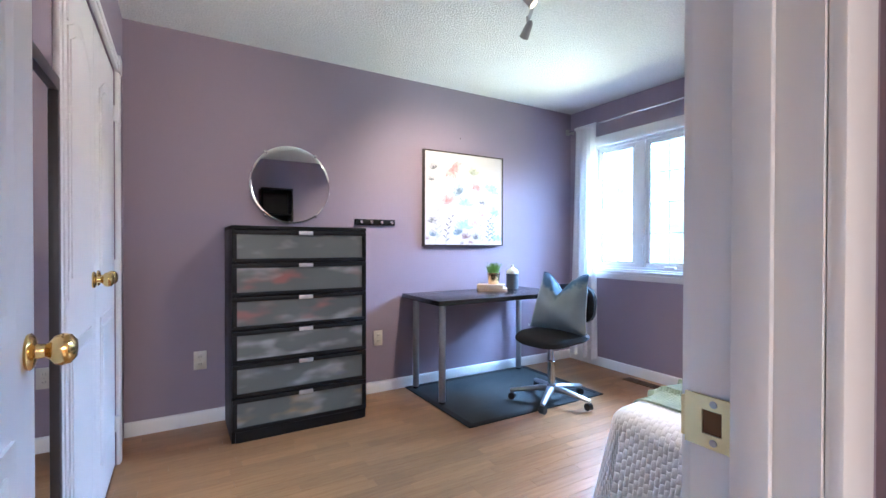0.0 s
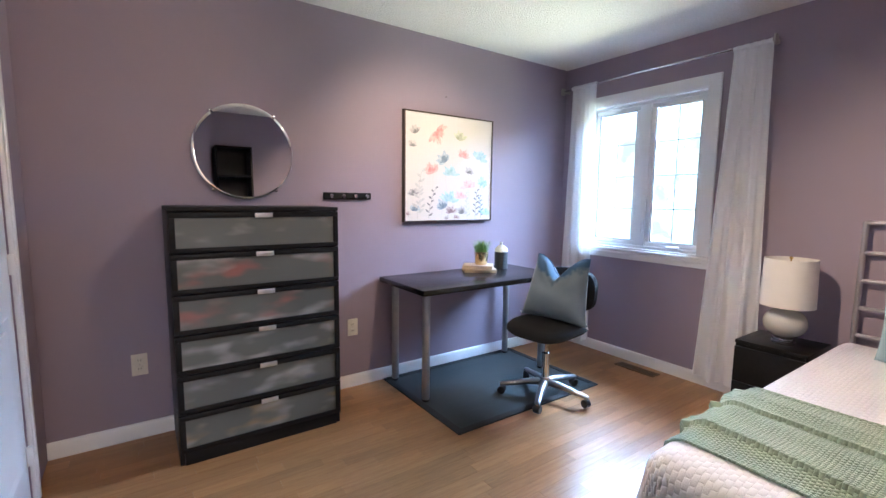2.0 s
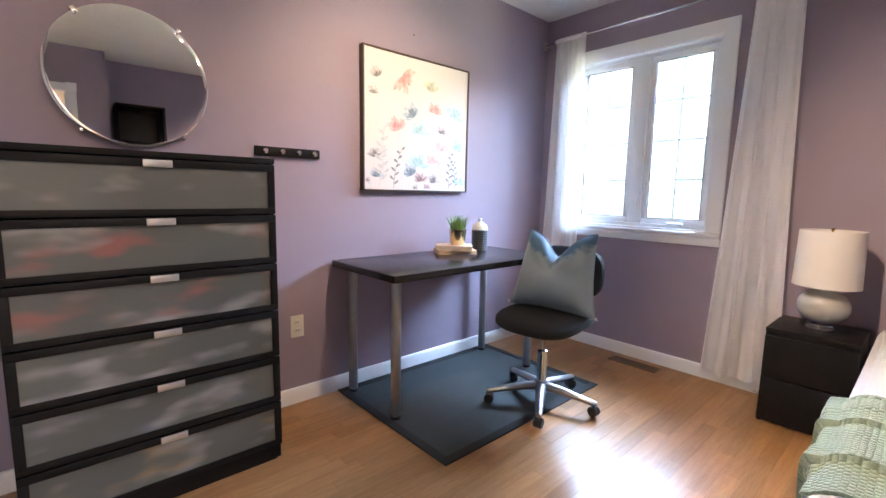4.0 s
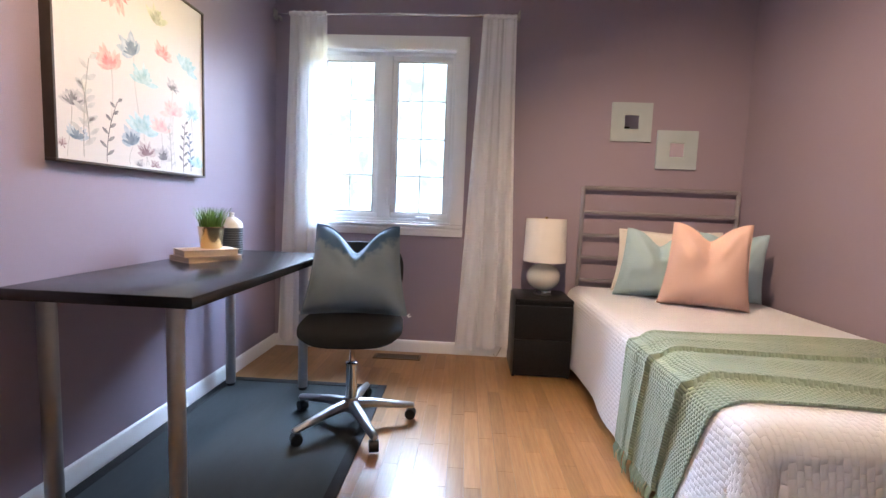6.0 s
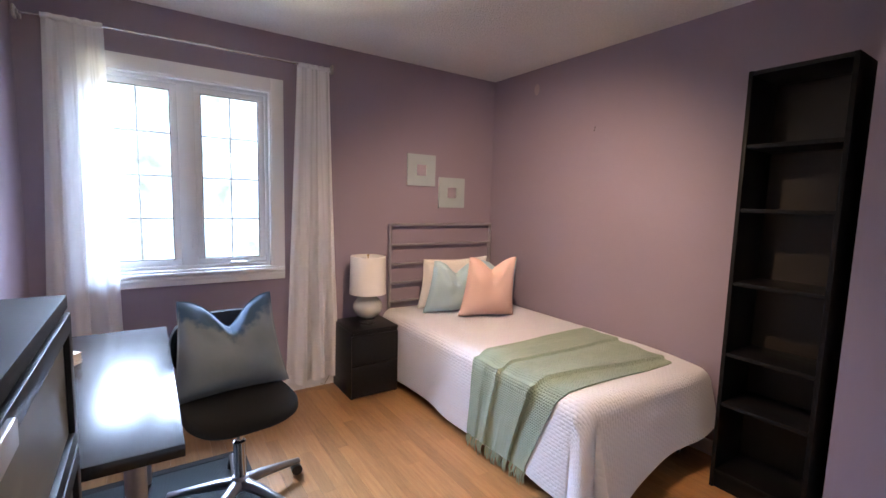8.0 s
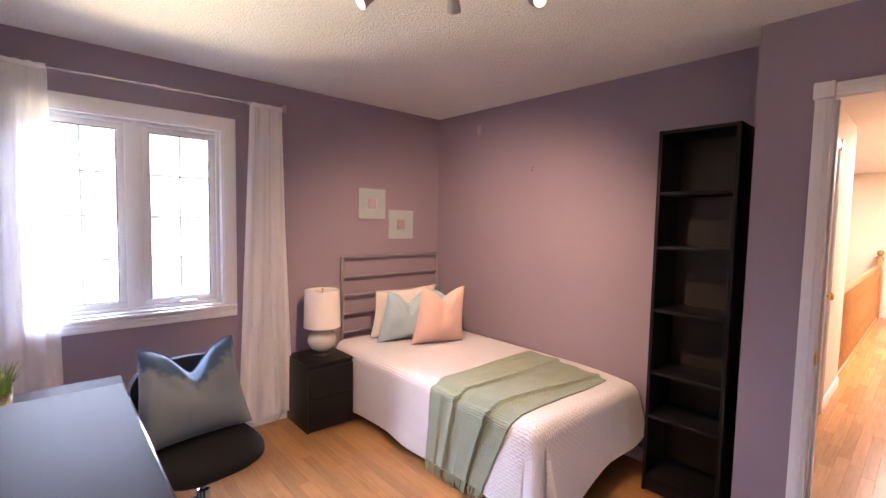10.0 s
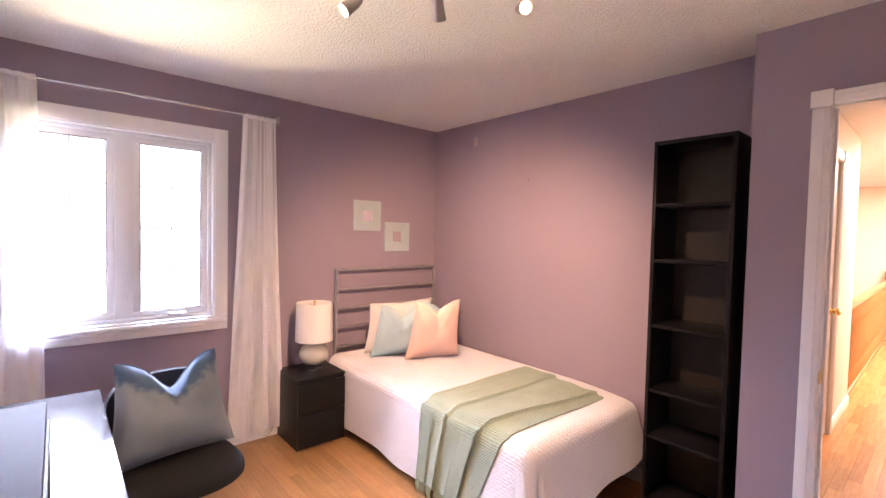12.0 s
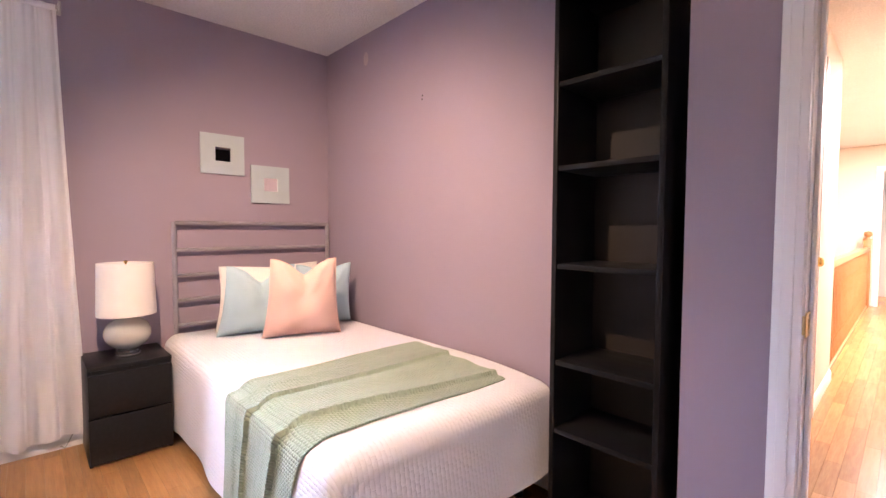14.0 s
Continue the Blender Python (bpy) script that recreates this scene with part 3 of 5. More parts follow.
def arched(x0, x1, z0, z1, rise):
    pts = [(x0, z0), (x1, z0), (x1, z1 - rise)]
    for k in range(1, 8):
        a = k / 8
        pts.append((x1 + (x0 - x1) * a, z1 - rise + rise * math.sin(math.pi * a) ** 1.3))
    return pts + [(x0, z1 - rise)]


def door_leaf(root, w, h, m, thick=0.035, margin=0.11):
    """Hollow-core panel door in its own plane: x across, y up, z outward."""
    def slab():
        b = box(0, w, 0, h, -thick, 0, 0.002)
        bmesh.ops.transform(b, matrix=m, verts=b.verts)
        return b
    leaf = part("leaf", slab(), WHITE, root)
    for z0, z1, rise in ((0.20, 0.82, 0.0), (0.98, h - 0.16, 0.07)):
        out = arched(margin, w - margin, z0, z1, rise)
        part("panel_moulding", prism(out, 0.0055, m, inset=0.018, rise=-0.003), WHITE, leaf)
        part("panel", prism(arched(margin + 0.04, w - margin - 0.04, z0 + 0.04, z1 - 0.04, rise * 0.8), 0.006, m, inset=0.02, rise=0.004), WHITE, leaf)
    return leaf


# closet: two hinged leaves with brass knobs
for y0, rim, kn in ((CY0 + 0.004, 1, CY0 + 0.555), (CY0 + 0.614, -1, CY0 + 0.666)):
    cd = thing("closet_door", (WX, y0 + 0.3, 0.012), "white panelled closet door with arched panel and brass knob", "closet door", "closet doors", kind="structure")
    M = Matrix(((0, 0, 1, WX - 0.004), (1, 0, 0, y0), (0, 1, 0, 0.012), (0, 0, 0, 1)))
    door_leaf(cd, 0.602, CZ - 0.018, M)
    part("knob", knob(None, (WX - 0.003, kn, 1.0), (1, 0, 0)), BRASS, cd, "polished brass knob")
    hy = y0 + 0.006 if rim == 1 else y0 + 0.596
    for z in (0.22, 1.02, 1.80):
        part("hinge", box(WX - 0.003, WX + 0.019, hy - 0.012, hy + 0.012, z - 0.04, z + 0.04, 0.002), WHITE, cd)

# bedroom door, standing open at a right angle
d1 = thing("door_1", (DX0, 0.66, 0.01), "white panelled bedroom door standing wide open", "door", kind="structure")
M = Matrix(((0, 0, 1, DX0), (1, 0, 0, DY + 0.006), (0, 1, 0, 0.01), (0, 0, 0, 1)))
door_leaf(d1, 0.755, 2.03, M, 0.034, 0.13)
part("door_handle", knob(None, (DX0, 0.99, 0.95), (1, 0, 0)), BRASS, d1, "polished brass knob")
for z in (0.25, 1.75):
    part("hinge", tube(((DX0 + 0.004, DY + 0.006, z - 0.045), (DX0 + 0.004, DY + 0.006, z + 0.045)), 0.006), BRASS, d1)

# tall mirror on the west wall
tm = thing("wall_mirror", (WX + 0.015, 1.18, 0.0), "tall narrow mirror in a dark frame against the wall", "mirror")
part("glass", box(WX + 0.014, WX + 0.02, 1.0, 1.365, 0.03, 1.51), MIRROR, tm)
for a in ((0.975, 1.39, 0, 0.03), (0.975, 1.39, 1.51, 1.545), (0.975, 1.0, 0.03, 1.51), (1.365, 1.39, 0.03, 1.51)):
    part("frame_side", box(WX + 0.001, WX + 0.03, a[0], a[1], a[2], a[3], 0.003), MIRFRAME, tm)

# ---- window ----
win = tagged(new("window_1"), "white double casement window with colonial grilles", "window", kind="structure")
win.matrix_world = Matrix.Translation((E, 2.40, WZ0))
INVERSE[win.name] = win.matrix_world.inverted()
cw = 0.08
for a in ((WY0 - cw, WY0, WZ0 - 0.002, WZ1 + cw), (WY1, WY1 + cw, WZ0 - 0.002, WZ1 + cw), (WY0, WY1, WZ1, WZ1 + cw)):
    c = part("casing_board", box(E - 0.017, E, a[0], a[1], a[2], a[3], 0.003), WHITE, win)
c = part("sill", box(E - 0.028, E + 0.002, WY0 - cw, WY1 + cw, WZ0 - 0.028, WZ0 - 0.004, 0.006), WHITE, win)
part("apron", box(E - 0.018, E, WY0 - cw, WY1 + cw, WZ0 - 0.085, WZ0 - 0.03, 0.004), WHITE, win)
part("apron_bead", box(E - 0.024, E, WY0 - cw, WY1 + cw, WZ0 - 0.055, WZ0 - 0.036, 0.005), WHITE, win)
for a in ((WY0 - 0.001, WY0 + 0.008, WZ0, WZ1), (WY1 - 0.008, WY1 + 0.001, WZ0, WZ1), (WY0, WY1, WZ1 - 0.008, WZ1 + 0.001), (WY0, WY1, WZ0 - 0.001, WZ0 + 0.008)):
    part("reveal", box(E - 0.01, E + 0.06, a[0], a[1], a[2], a[3]), WHITE, win)
fx = E + 0.045
for a in ((WY0 + 0.008, WY0 + 0.03, WZ0 + 0.008, WZ1 - 0.008), (WY1 - 0.03, WY1 - 0.008, WZ0 + 0.008, WZ1 - 0.008), (WY0 + 0.03, WY1 - 0.03, WZ1 - 0.03, WZ1 - 0.008),
          (WY0 + 0.03, WY1 - 0.03, WZ0 + 0.008, WZ0 + 0.03), (2.355, 2.445, WZ0 + 0.03, WZ1 - 0.03)):
    part("window_frame", box(fx, fx + 0.07, a[0], a[1], a[2], a[3], 0.003), VINYL, win)
for y0, y1 in ((WY0 + 0.03, 2.355), (2.445, WY1 - 0.03)):
    s = 0.036
    z0, z1 = WZ0 + 0.03, WZ1 - 0.03
    sash = part("sash", box(fx + 0.012, fx + 0.05, y0, y1, z0, z0 + s, 0.004), VINYL, win)
    for a in ((y0, y1, z1 - s, z1), (y0, y0 + s, z0 + s, z1 - s), (y1 - s, y1, z0 + s, z1 - s)):
        part("sash_rail", box(fx + 0.012, fx + 0.05, a[0], a[1], a[2], a[3], 0.004), VINYL, sash)
    g0, g1, h0, h1 = y0 + s, y1 - s, z0 + s, z1 - s
    for a in ((g0, g1, h0, h0 + 0.005), (g0, g1, h1 - 0.005, h1), (g0, g0 + 0.005, h0, h1), (g1 - 0.005, g1, h0, h1)):
        part("gasket", box(fx + 0.018, fx + 0.03, *a), DARKSLOT, sash)
    pane = part("pane", box(fx + 0.024, fx + 0.028, g0, g1, h0, h1), GLASS, sash)
    pane.visible_shadow = False
    grille = mat("pale_grey_grille", (0.62, 0.64, 0.65), 0.5)
    for k in range(1, 4):
        z = h0 + (h1 - h0) * k / 4
        part("grille_bar", box(fx + 0.032, fx + 0.036, g0, g1, z - 0.0045, z + 0.0045), grille, sash)
    part("grille_bar", box(fx + 0.0325, fx + 0.0355, (g0 + g1) / 2 - 0.0045, (g0 + g1) / 2 + 0.0045, h0, h1), grille, sash)
part("crank_cover", box(fx - 0.02, fx + 0.012, 2.07, 2.17, WZ0 + 0.024, WZ0 + 0.046, 0.008), VINYL, win)
part("lock_lever", box(fx - 0.014, fx + 0.002, 2.37, 2.388, 1.05, 1.15, 0.005), VINYL, win)

# curtain rod and sheer curtains
rod = thing("curtain_rod", (3.27, 2.33, 2.26), "slim chrome curtain rod above the window", "curtain rod")
RZ = 2.268
part("pole", tube(((3.275, 1.535, RZ), (3.275, 2.42, RZ)), 0.008, 14), CHROME, rod)
part("inner_pole", tube(((3.275, 2.40, RZ), (3.275, 3.12, RZ - 0.012)), 0.0062, 14), CHROME, rod)
for y in (2.30, 1.775):
    part("collar", tube(((3.275, y - 0.01, RZ), (3.275, y + 0.01, RZ)), 0.012, 14), CHROME, rod)
for y, s in ((1.535, 0.0), (3.115, -0.012)):
    b = part("bracket", box(3.262, E, y - 0.006, y + 0.006, RZ - 0.012 + s, RZ + 0.012 + s, 0.003), NICKEL, rod)
    part("end_plate", box(3.25, 3.30, y - (0.016 if s == 0 else -0.004), y + (-0.004 if s == 0 else 0.016), RZ - 0.03 + s, RZ + 0.03 + s, 0.005), NICKEL, b)


def curtain(y0, y1, b0, b1, ztop, zbot, folds, seed):
    """A hanging panel: width y0..y1 at the top, b0..b1 at the hem, with drifting folds."""
    r = random.Random(seed)
    ph = [r.uniform(0, 6.28) for _ in range(4)]
    ct = thing("curtain", (3.285, (b0 + b1) / 2, zbot), "sheer white voile curtain hanging in soft folds", "curtain", "sheer curtains")

    def f(u, v):
        w = v ** 1.15
        a, b = y0 + (b0 - y0) * w, y1 + (b1 - y1) * w
        amp = 0.007 + 0.010 * v
        t = u * folds * 2 * math.pi
        x = 3.281 + amp * math.sin(t + 0.9 * math.sin(2.5 * v + ph[0]) + 0.6 * math.sin(0.37 * t)) + (0.002 + 0.003 * v) * math.sin(2.3 * t + ph[1] + 2 * v)
        x += 0.0014 * math.sin(3.7 * t + 9 * v + ph[2]) * math.sin(11 * v + 0.7 * t)
        y = a + (b - a) * u + 0.008 * (0.4 + v) * math.sin(t + ph[2] + 2 * v)
        z = ztop + (zbot - ztop) * v + (0.012 * math.sin(t + ph[3]) + 0.01 * math.sin(0.4 * t)) * (v > 0.98)
        return (min(x, E - 0.018), y, z)
    part("panel", sheet(f, 150, 90), SHEER, ct)
    part("rod_pocket", sheet(lambda u, v: (3.275 + 0.0125 * math.cos(v * 6.283) + 0.002 * math.sin(40 * u), y0 + (y1 - y0) * u, RZ - 0.003 + 0.015 * math.sin(v * 6.283) + 0.002 * math.sin(u * 31)), 50, 14), SHEER, ct)
    return ct


curtain(1.535, 1.755, 1.475, 1.865, RZ - 0.004, 0.075, 3.0, 3)
curtain(2.78, 3.03, 2.745, 3.10, RZ - 0.006, 0.06, 3.2, 5)

# ---- art on the north wall ----
AX0, AX1, AZ0, AZ1 = 1.647, 2.455, 1.13, 1.915
AY = N - 0.034
art = thing("painting", ((AX0 + AX1) / 2, N - 0.017, AZ0), "square floral canvas painting in a thin bronze frame", "painting")
part("canvas", box(AX0 + 0.008, AX1 - 0.008, AY + 0.004, N - 0.002, AZ0 + 0.008, AZ1 - 0.008), CANVAS, art)
for a in ((AX0, AX1, AZ0, AZ0 + 0.009), (AX0, AX1, AZ1 - 0.009, AZ1), (AX0, AX0 + 0.009, AZ0 + 0.009, AZ1 - 0.009), (AX1 - 0.009, AX1, AZ0 + 0.009, AZ1 - 0.009)):
    part("frame_side", box(a[0], a[1], AY - 0.004, N, a[2], a[3], 0.001), ARTFRAME, art)


def paint(name, c, c2):
    return mat(name, c, 0.9, colour2=c2, scale=38, detail=5)


INK = {"grey": paint("grey_wash", (0.15, 0.15, 0.16), (0.34, 0.34, 0.34)), "red": paint("coral_wash", (0.62, 0.22, 0.22), (0.76, 0.48, 0.44)), "blue": paint("slate_wash", (0.14, 0.20, 0.27), (0.30, 0.37, 0.43)),
       "teal": paint("aqua_wash", (0.30, 0.50, 0.52), (0.55, 0.68, 0.68)), "pink": paint("blush_wash", (0.68, 0.38, 0.40), (0.78, 0.60, 0.58)), "green": paint("moss_wash", (0.33, 0.36, 0.24), (0.60, 0.60, 0.46)),
       "plum": paint("plum_wash", (0.20, 0.12, 0.14), (0.38, 0.28, 0.29)), "pale": paint("pale_leaf_wash", (0.50, 0.50, 0.48), (0.64, 0.64, 0.61))}
WASH = {"grey": paint("faint_grey", (0.42, 0.41, 0.42), (0.66, 0.64, 0.62)), "red": paint("faint_coral", (0.72, 0.36, 0.33), (0.79, 0.60, 0.55)), "blue": paint("faint_slate", (0.32, 0.42, 0.50), (0.62, 0.67, 0.69)),
        "teal": paint("faint_aqua", (0.36, 0.58, 0.62), (0.64, 0.74, 0.74)), "pink": paint("faint_blush", (0.75, 0.50, 0.48), (0.80, 0.67, 0.63)), "green": paint("faint_moss", (0.50, 0.54, 0.34), (0.72, 0.72, 0.60)),
        "plum": paint("faint_plum", (0.42, 0.33, 0.34), (0.66, 0.60, 0.58))}


def leaf_shape(bm, x, z, ang, length, width, y):
    """A pointed petal in the canvas plane."""
    c, s = math.cos(ang), math.sin(ang)
    pts = [(0, 0), (0.3, 0.42), (0.6, 0.5), (0.85, 0.3), (1, 0), (0.85, -0.3), (0.6, -0.5), (0.3, -0.42)]
    vs = [bm.verts.new((x + c * a * length - s * b * width, y, z + s * a * length + c * b * width)) for a, b in pts]
    bm.faces.new(vs)


def flower(px, pz, size, ink, up, petals, spread, seed):
    """A washed flower head and its stem; px and pz run from 0 to 1 across the canvas."""
    r = random.Random(seed)
    x, z = AX0 + px * (AX1 - AX0), AZ0 + pz * (AZ1 - AZ0)
    bm = bmesh.new()
    for k in range(9):
        a = up + (k - 4) * min(spread, 3.4) * 0.105 + r.uniform(-0.1, 0.1)
        leaf_shape(bm, x, z, a, size * r.uniform(0.75, 1.2), size * r.uniform(0.25, 0.4), AY + 0.0037 - 0.00004 * k)
    head = part("flower", bm, WASH[ink], art)
    bm = bmesh.new()
    for k in range(petals):
        a = up + spread * 0.8 * (k / max(1, petals - 1) - 0.5) + r.uniform(-0.12, 0.12)
        leaf_shape(bm, x, z, a, size * r.uniform(0.45, 0.85), size * r.uniform(0.10, 0.20), AY + 0.0032 - 0.00008 * k)
    part("petals", bm, INK[ink], head)
    return head


FL = [(0.12, 0.80, .05, "grey", 1.9, 7, 2.6), (0.33, 0.84, .085, "red", 5.6, 13, 3.6), (0.60, 0.77, .065, "green", 1.4, 9, 2.4), (0.08, 0.68, .04, "grey", 1.5, 7, 2.8), (0.44, 0.56, .075, "blue", 2.2, 11, 2.6),
      (0.64, 0.62, .055, "red", 1.4, 10, 4.2), (0.84, 0.61, .07, "teal", 1.2, 10, 4.6), (0.30, 0.45, .075, "red", 2.0, 11, 2.8), (0.50, 0.44, .07, "teal", 1.6, 10, 3.4), (0.72, 0.47, .045, "grey", 1.5, 8, 5.0),
      (0.72, 0.33, .07, "pink", 1.7, 10, 3.4), (0.88, 0.36, .055, "teal", 1.5, 11, 6.0), (0.49, 0.19, .08, "teal", 1.5, 12, 3.2), (0.62, 0.22, .06, "pink", 1.6, 9, 3.0), (0.09, 0.24, .055, "grey", 1.7, 9, 2.8),
      (0.42, 0.12, .07, "blue", 1.9, 11, 2.6), (0.11, 0.10, .05, "blue", 1.5, 8, 2.8), (0.51, 0.08, .055, "plum", 1.6, 9, 3.2), (0.63, 0.07, .055, "grey", 1.5, 9, 3.0), (0.92, 0.06, .06, "teal", 1.5, 9, 3.0),
      (0.46, 0.02, .03, "grey", 1.6, 6, 3.0), (0.57, 0.03, .03, "plum", 1.5, 6, 4.0), (0.04, 0.07, .02, "plum", 1.5, 5, 6.0)]
for k, (a, b, s, ink, up, n, sp) in enumerate(FL):
    flower(a, b, s * 1.1, ink, up, n, sp, k)
for k, (a, b, top, lean, ink, size) in enumerate(((0.14, 0.03, 0.46, 0.04, "pale", .06), (0.26, 0.02, 0.31, 0.07, "grey", .04), (0.80, 0.02, 0.30, 0.02, "grey", .038), (0.70, 0.02, 0.27, -0.02, "pale", .035), (0.87, 0.03, 0.24, -0.02, "blue", .034), (0.17, 0.10, 0.36, -0.03, "pale", .05))):
    bm = bmesh.new()
    n = 9
    pts = []
    for i in range(n + 1):
        f = i / n
        x, z = AX0 + (a + lean * f * f) * (AX1 - AX0), AZ0 + (b + (top - b) * f) * (AZ1 - AZ0)
        pts.append((x, AY + 0.0032, z))
        if i:
            leaf_shape(bm, x, z, 0.6 if i % 2 else 2.5, size * (1.1 - 0.4 * f), size * 0.32, AY + 0.003)
    tube(pts, 0.0009, 4, bm)
    part("leaf_sprig", bm, INK[ink], art)
for k in (4, 7, 9, 10, 11, 12, 13, 14, 15, 17, 18):
    a, b, q, ink, up, n, sp = FL[k]
    x, z = AX0 + a * (AX1 - AX0), AZ0 + b * (AZ1 - AZ0)
    part("flower_stem", tube([(x + 0.012 * (math.sin(i * 0.5 + k) - math.sin(k)), AY + 0.0038, z + (max(AZ0 + 0.02, z - 0.22) - z) * i / 6) for i in range(7)], 0.0006, 4), INK["pale"], art)

# round bevelled mirror
MX, MZ, MR = 0.613, 1.55, 0.268
rm = thing("round_mirror", (MX, N - 0.008, MZ - MR), "round unframed wall mirror with chrome clips", "mirror")
face = Matrix(((1, 0, 0, MX), (0, 0, -1, N - 0.014), (0, 1, 0, MZ), (0, 0, 0, 1))) @ pose(0, 0, 0, -1.5, -0.5, 0)
part("glass", lathe([(0, 0.006), (MR - 0.014, 0.006)], n=72, m=face), MIRROR, rm)
part("bevel", lathe([(MR - 0.014, 0.006), (MR - 0.001, 0.0052), (MR, 0.0045), (MR, -0.005), (0, -0.005)], n=72, m=face), MIRROR, rm)
for a in (52, 128, 232, 308):
    x, z = MX + MR * math.cos(radians(a)), MZ + MR * math.sin(radians(a))
    part("clip", box(-0.008, 0.008, -0.016, 0.004, -0.012, 0.012, 0.002, m=pose(x, N - 0.004, z, 0, 90 - a, 0)), CHROME, rm)

# coat rack
rk = thing("coat_rack", (1.237, N - 0.01, 1.285), "small black wooden coat rack with four steel pegs", "coat rack")
part("board", box(1.074, 1.40, N - 0.016, N, 1.285, 1.331, 0.002), BLACKWOOD, rk)
for k in range(4):
    x = 1.115 + k * 0.082
    part("peg", lathe([(0, 0), (0.006, 0), (0.006, 0.016), (0.012, 0.022), (0.0125, 0.028), (0.008, 0.034), (0, 0.035)], n=18, m=Matrix.Translation((x, N - 0.016, 1.308)) @ pose(0, 0, 0, 90, 0, 0)), CHROME, rk)


def outlet(x, z):
    o = thing("wall_outlet", (x, N - 0.003, z - 0.058), "ivory plastic double wall outlet", "outlet", "wall outlets")
    part("plate", box(x - 0.036, x + 0.036, N - 0.006, N, z - 0.058, z + 0.058, 0.002), OUTLETM, o)
    for dz in (-0.022, 0.022):
        s = part("socket", box(x - 0.016, x + 0.016, N - 0.008, N - 0.004, z + dz - 0.014, z + dz + 0.014, 0.003), OUTLETM, o)
        for dx in (-0.006, 0.006):
            part("slot", box(x + dx - 0.0012, x + dx + 0.0012, N - 0.0086, N - 0.007, z + dz - 0.004, z + dz + 0.006), DARKSLOT, s)
    part("screw", lathe([(0, 0), (0.003, 0), (0.002, 0.001), (0, 0.001)], n=10, m=Matrix.Translation((x, N - 0.006, z)) @ pose(0, 0, 0, 90, 0, 0)), NICKEL, o)


outlet(0.058, 0.405)
outlet(1.263, 0.418)
for nm, at in (("screw_hole", (2.019, N - 0.001, 2.048)), ("screw_hole", (2.251, 0.001, 1.932)), ("screw_hole", (2.254, 0.001, 1.912))):
    way = -1 if at[1] > 1 else 1
    solid(nm, lathe([(0, 0), (0.005, 0), (0.004, 0.002), (0, 0.0015)], n=10, m=Matrix.Translation(at) @ pose(0, 0, 0, -90 * way, 0, 0)), DARKSLOT, "small leftover screw in the painted wall", "screw")

# thin oval disc, paler than the wall, near the ceiling
solid("pale_wall_patch", lathe([(0, 0), (0.034, 0), (0.03, 0.0008), (0, 0.001)], n=20, m=Matrix.Translation((2.83, 0.0005, 2.295)) @ pose(0, 0, 0, -90, 0, 0) @ Matrix.Diagonal((0.8, 1.3, 1, 1))), mat("pale_patch_mauve", (0.46, 0.37, 0.39), 0.8, scale=30), "small pale oval patch on the mauve wall", "wall filler")

# ---- chest of drawers ----
X0, X1, Y0, Y1, Z1 = 0.198, 1.0, 2.715, N - 0.015, 1.246
ch = thing("chest_of_drawers", ((X0 + X1) / 2, (Y0 + Y1) / 2, 0), "tall black-brown chest of six frosted glass drawers", "chest of drawers")
part("side_panel", box(X0, X0 + 0.02, Y0 + 0.02, Y1, 0, Z1 - 0.02, 0.0015), BLACKWOOD, ch)
part("side_panel", box(X1 - 0.02, X1, Y0 + 0.02, Y1, 0, Z1 - 0.02, 0.0015), BLACKWOOD, ch)
part("top", box(X0, X1, Y0 + 0.003, Y1, Z1 - 0.02, Z1, 0.002), CHESTTOP, ch)
part("back", box(X0 + 0.02, X1 - 0.02, Y1 - 0.008, Y1, 0, Z1 - 0.02), BLACKWOOD, ch)
part("plinth", box(X0 + 0.02, X1 - 0.02, Y0 + 0.012, Y0 + 0.03, 0, 0.06, 0.001), BLACKWOOD, ch)
STUFF = ["w", "r", "rw", "ww", "b", "y"]


DH = (Z1 - 0.024 - 0.062) / 6


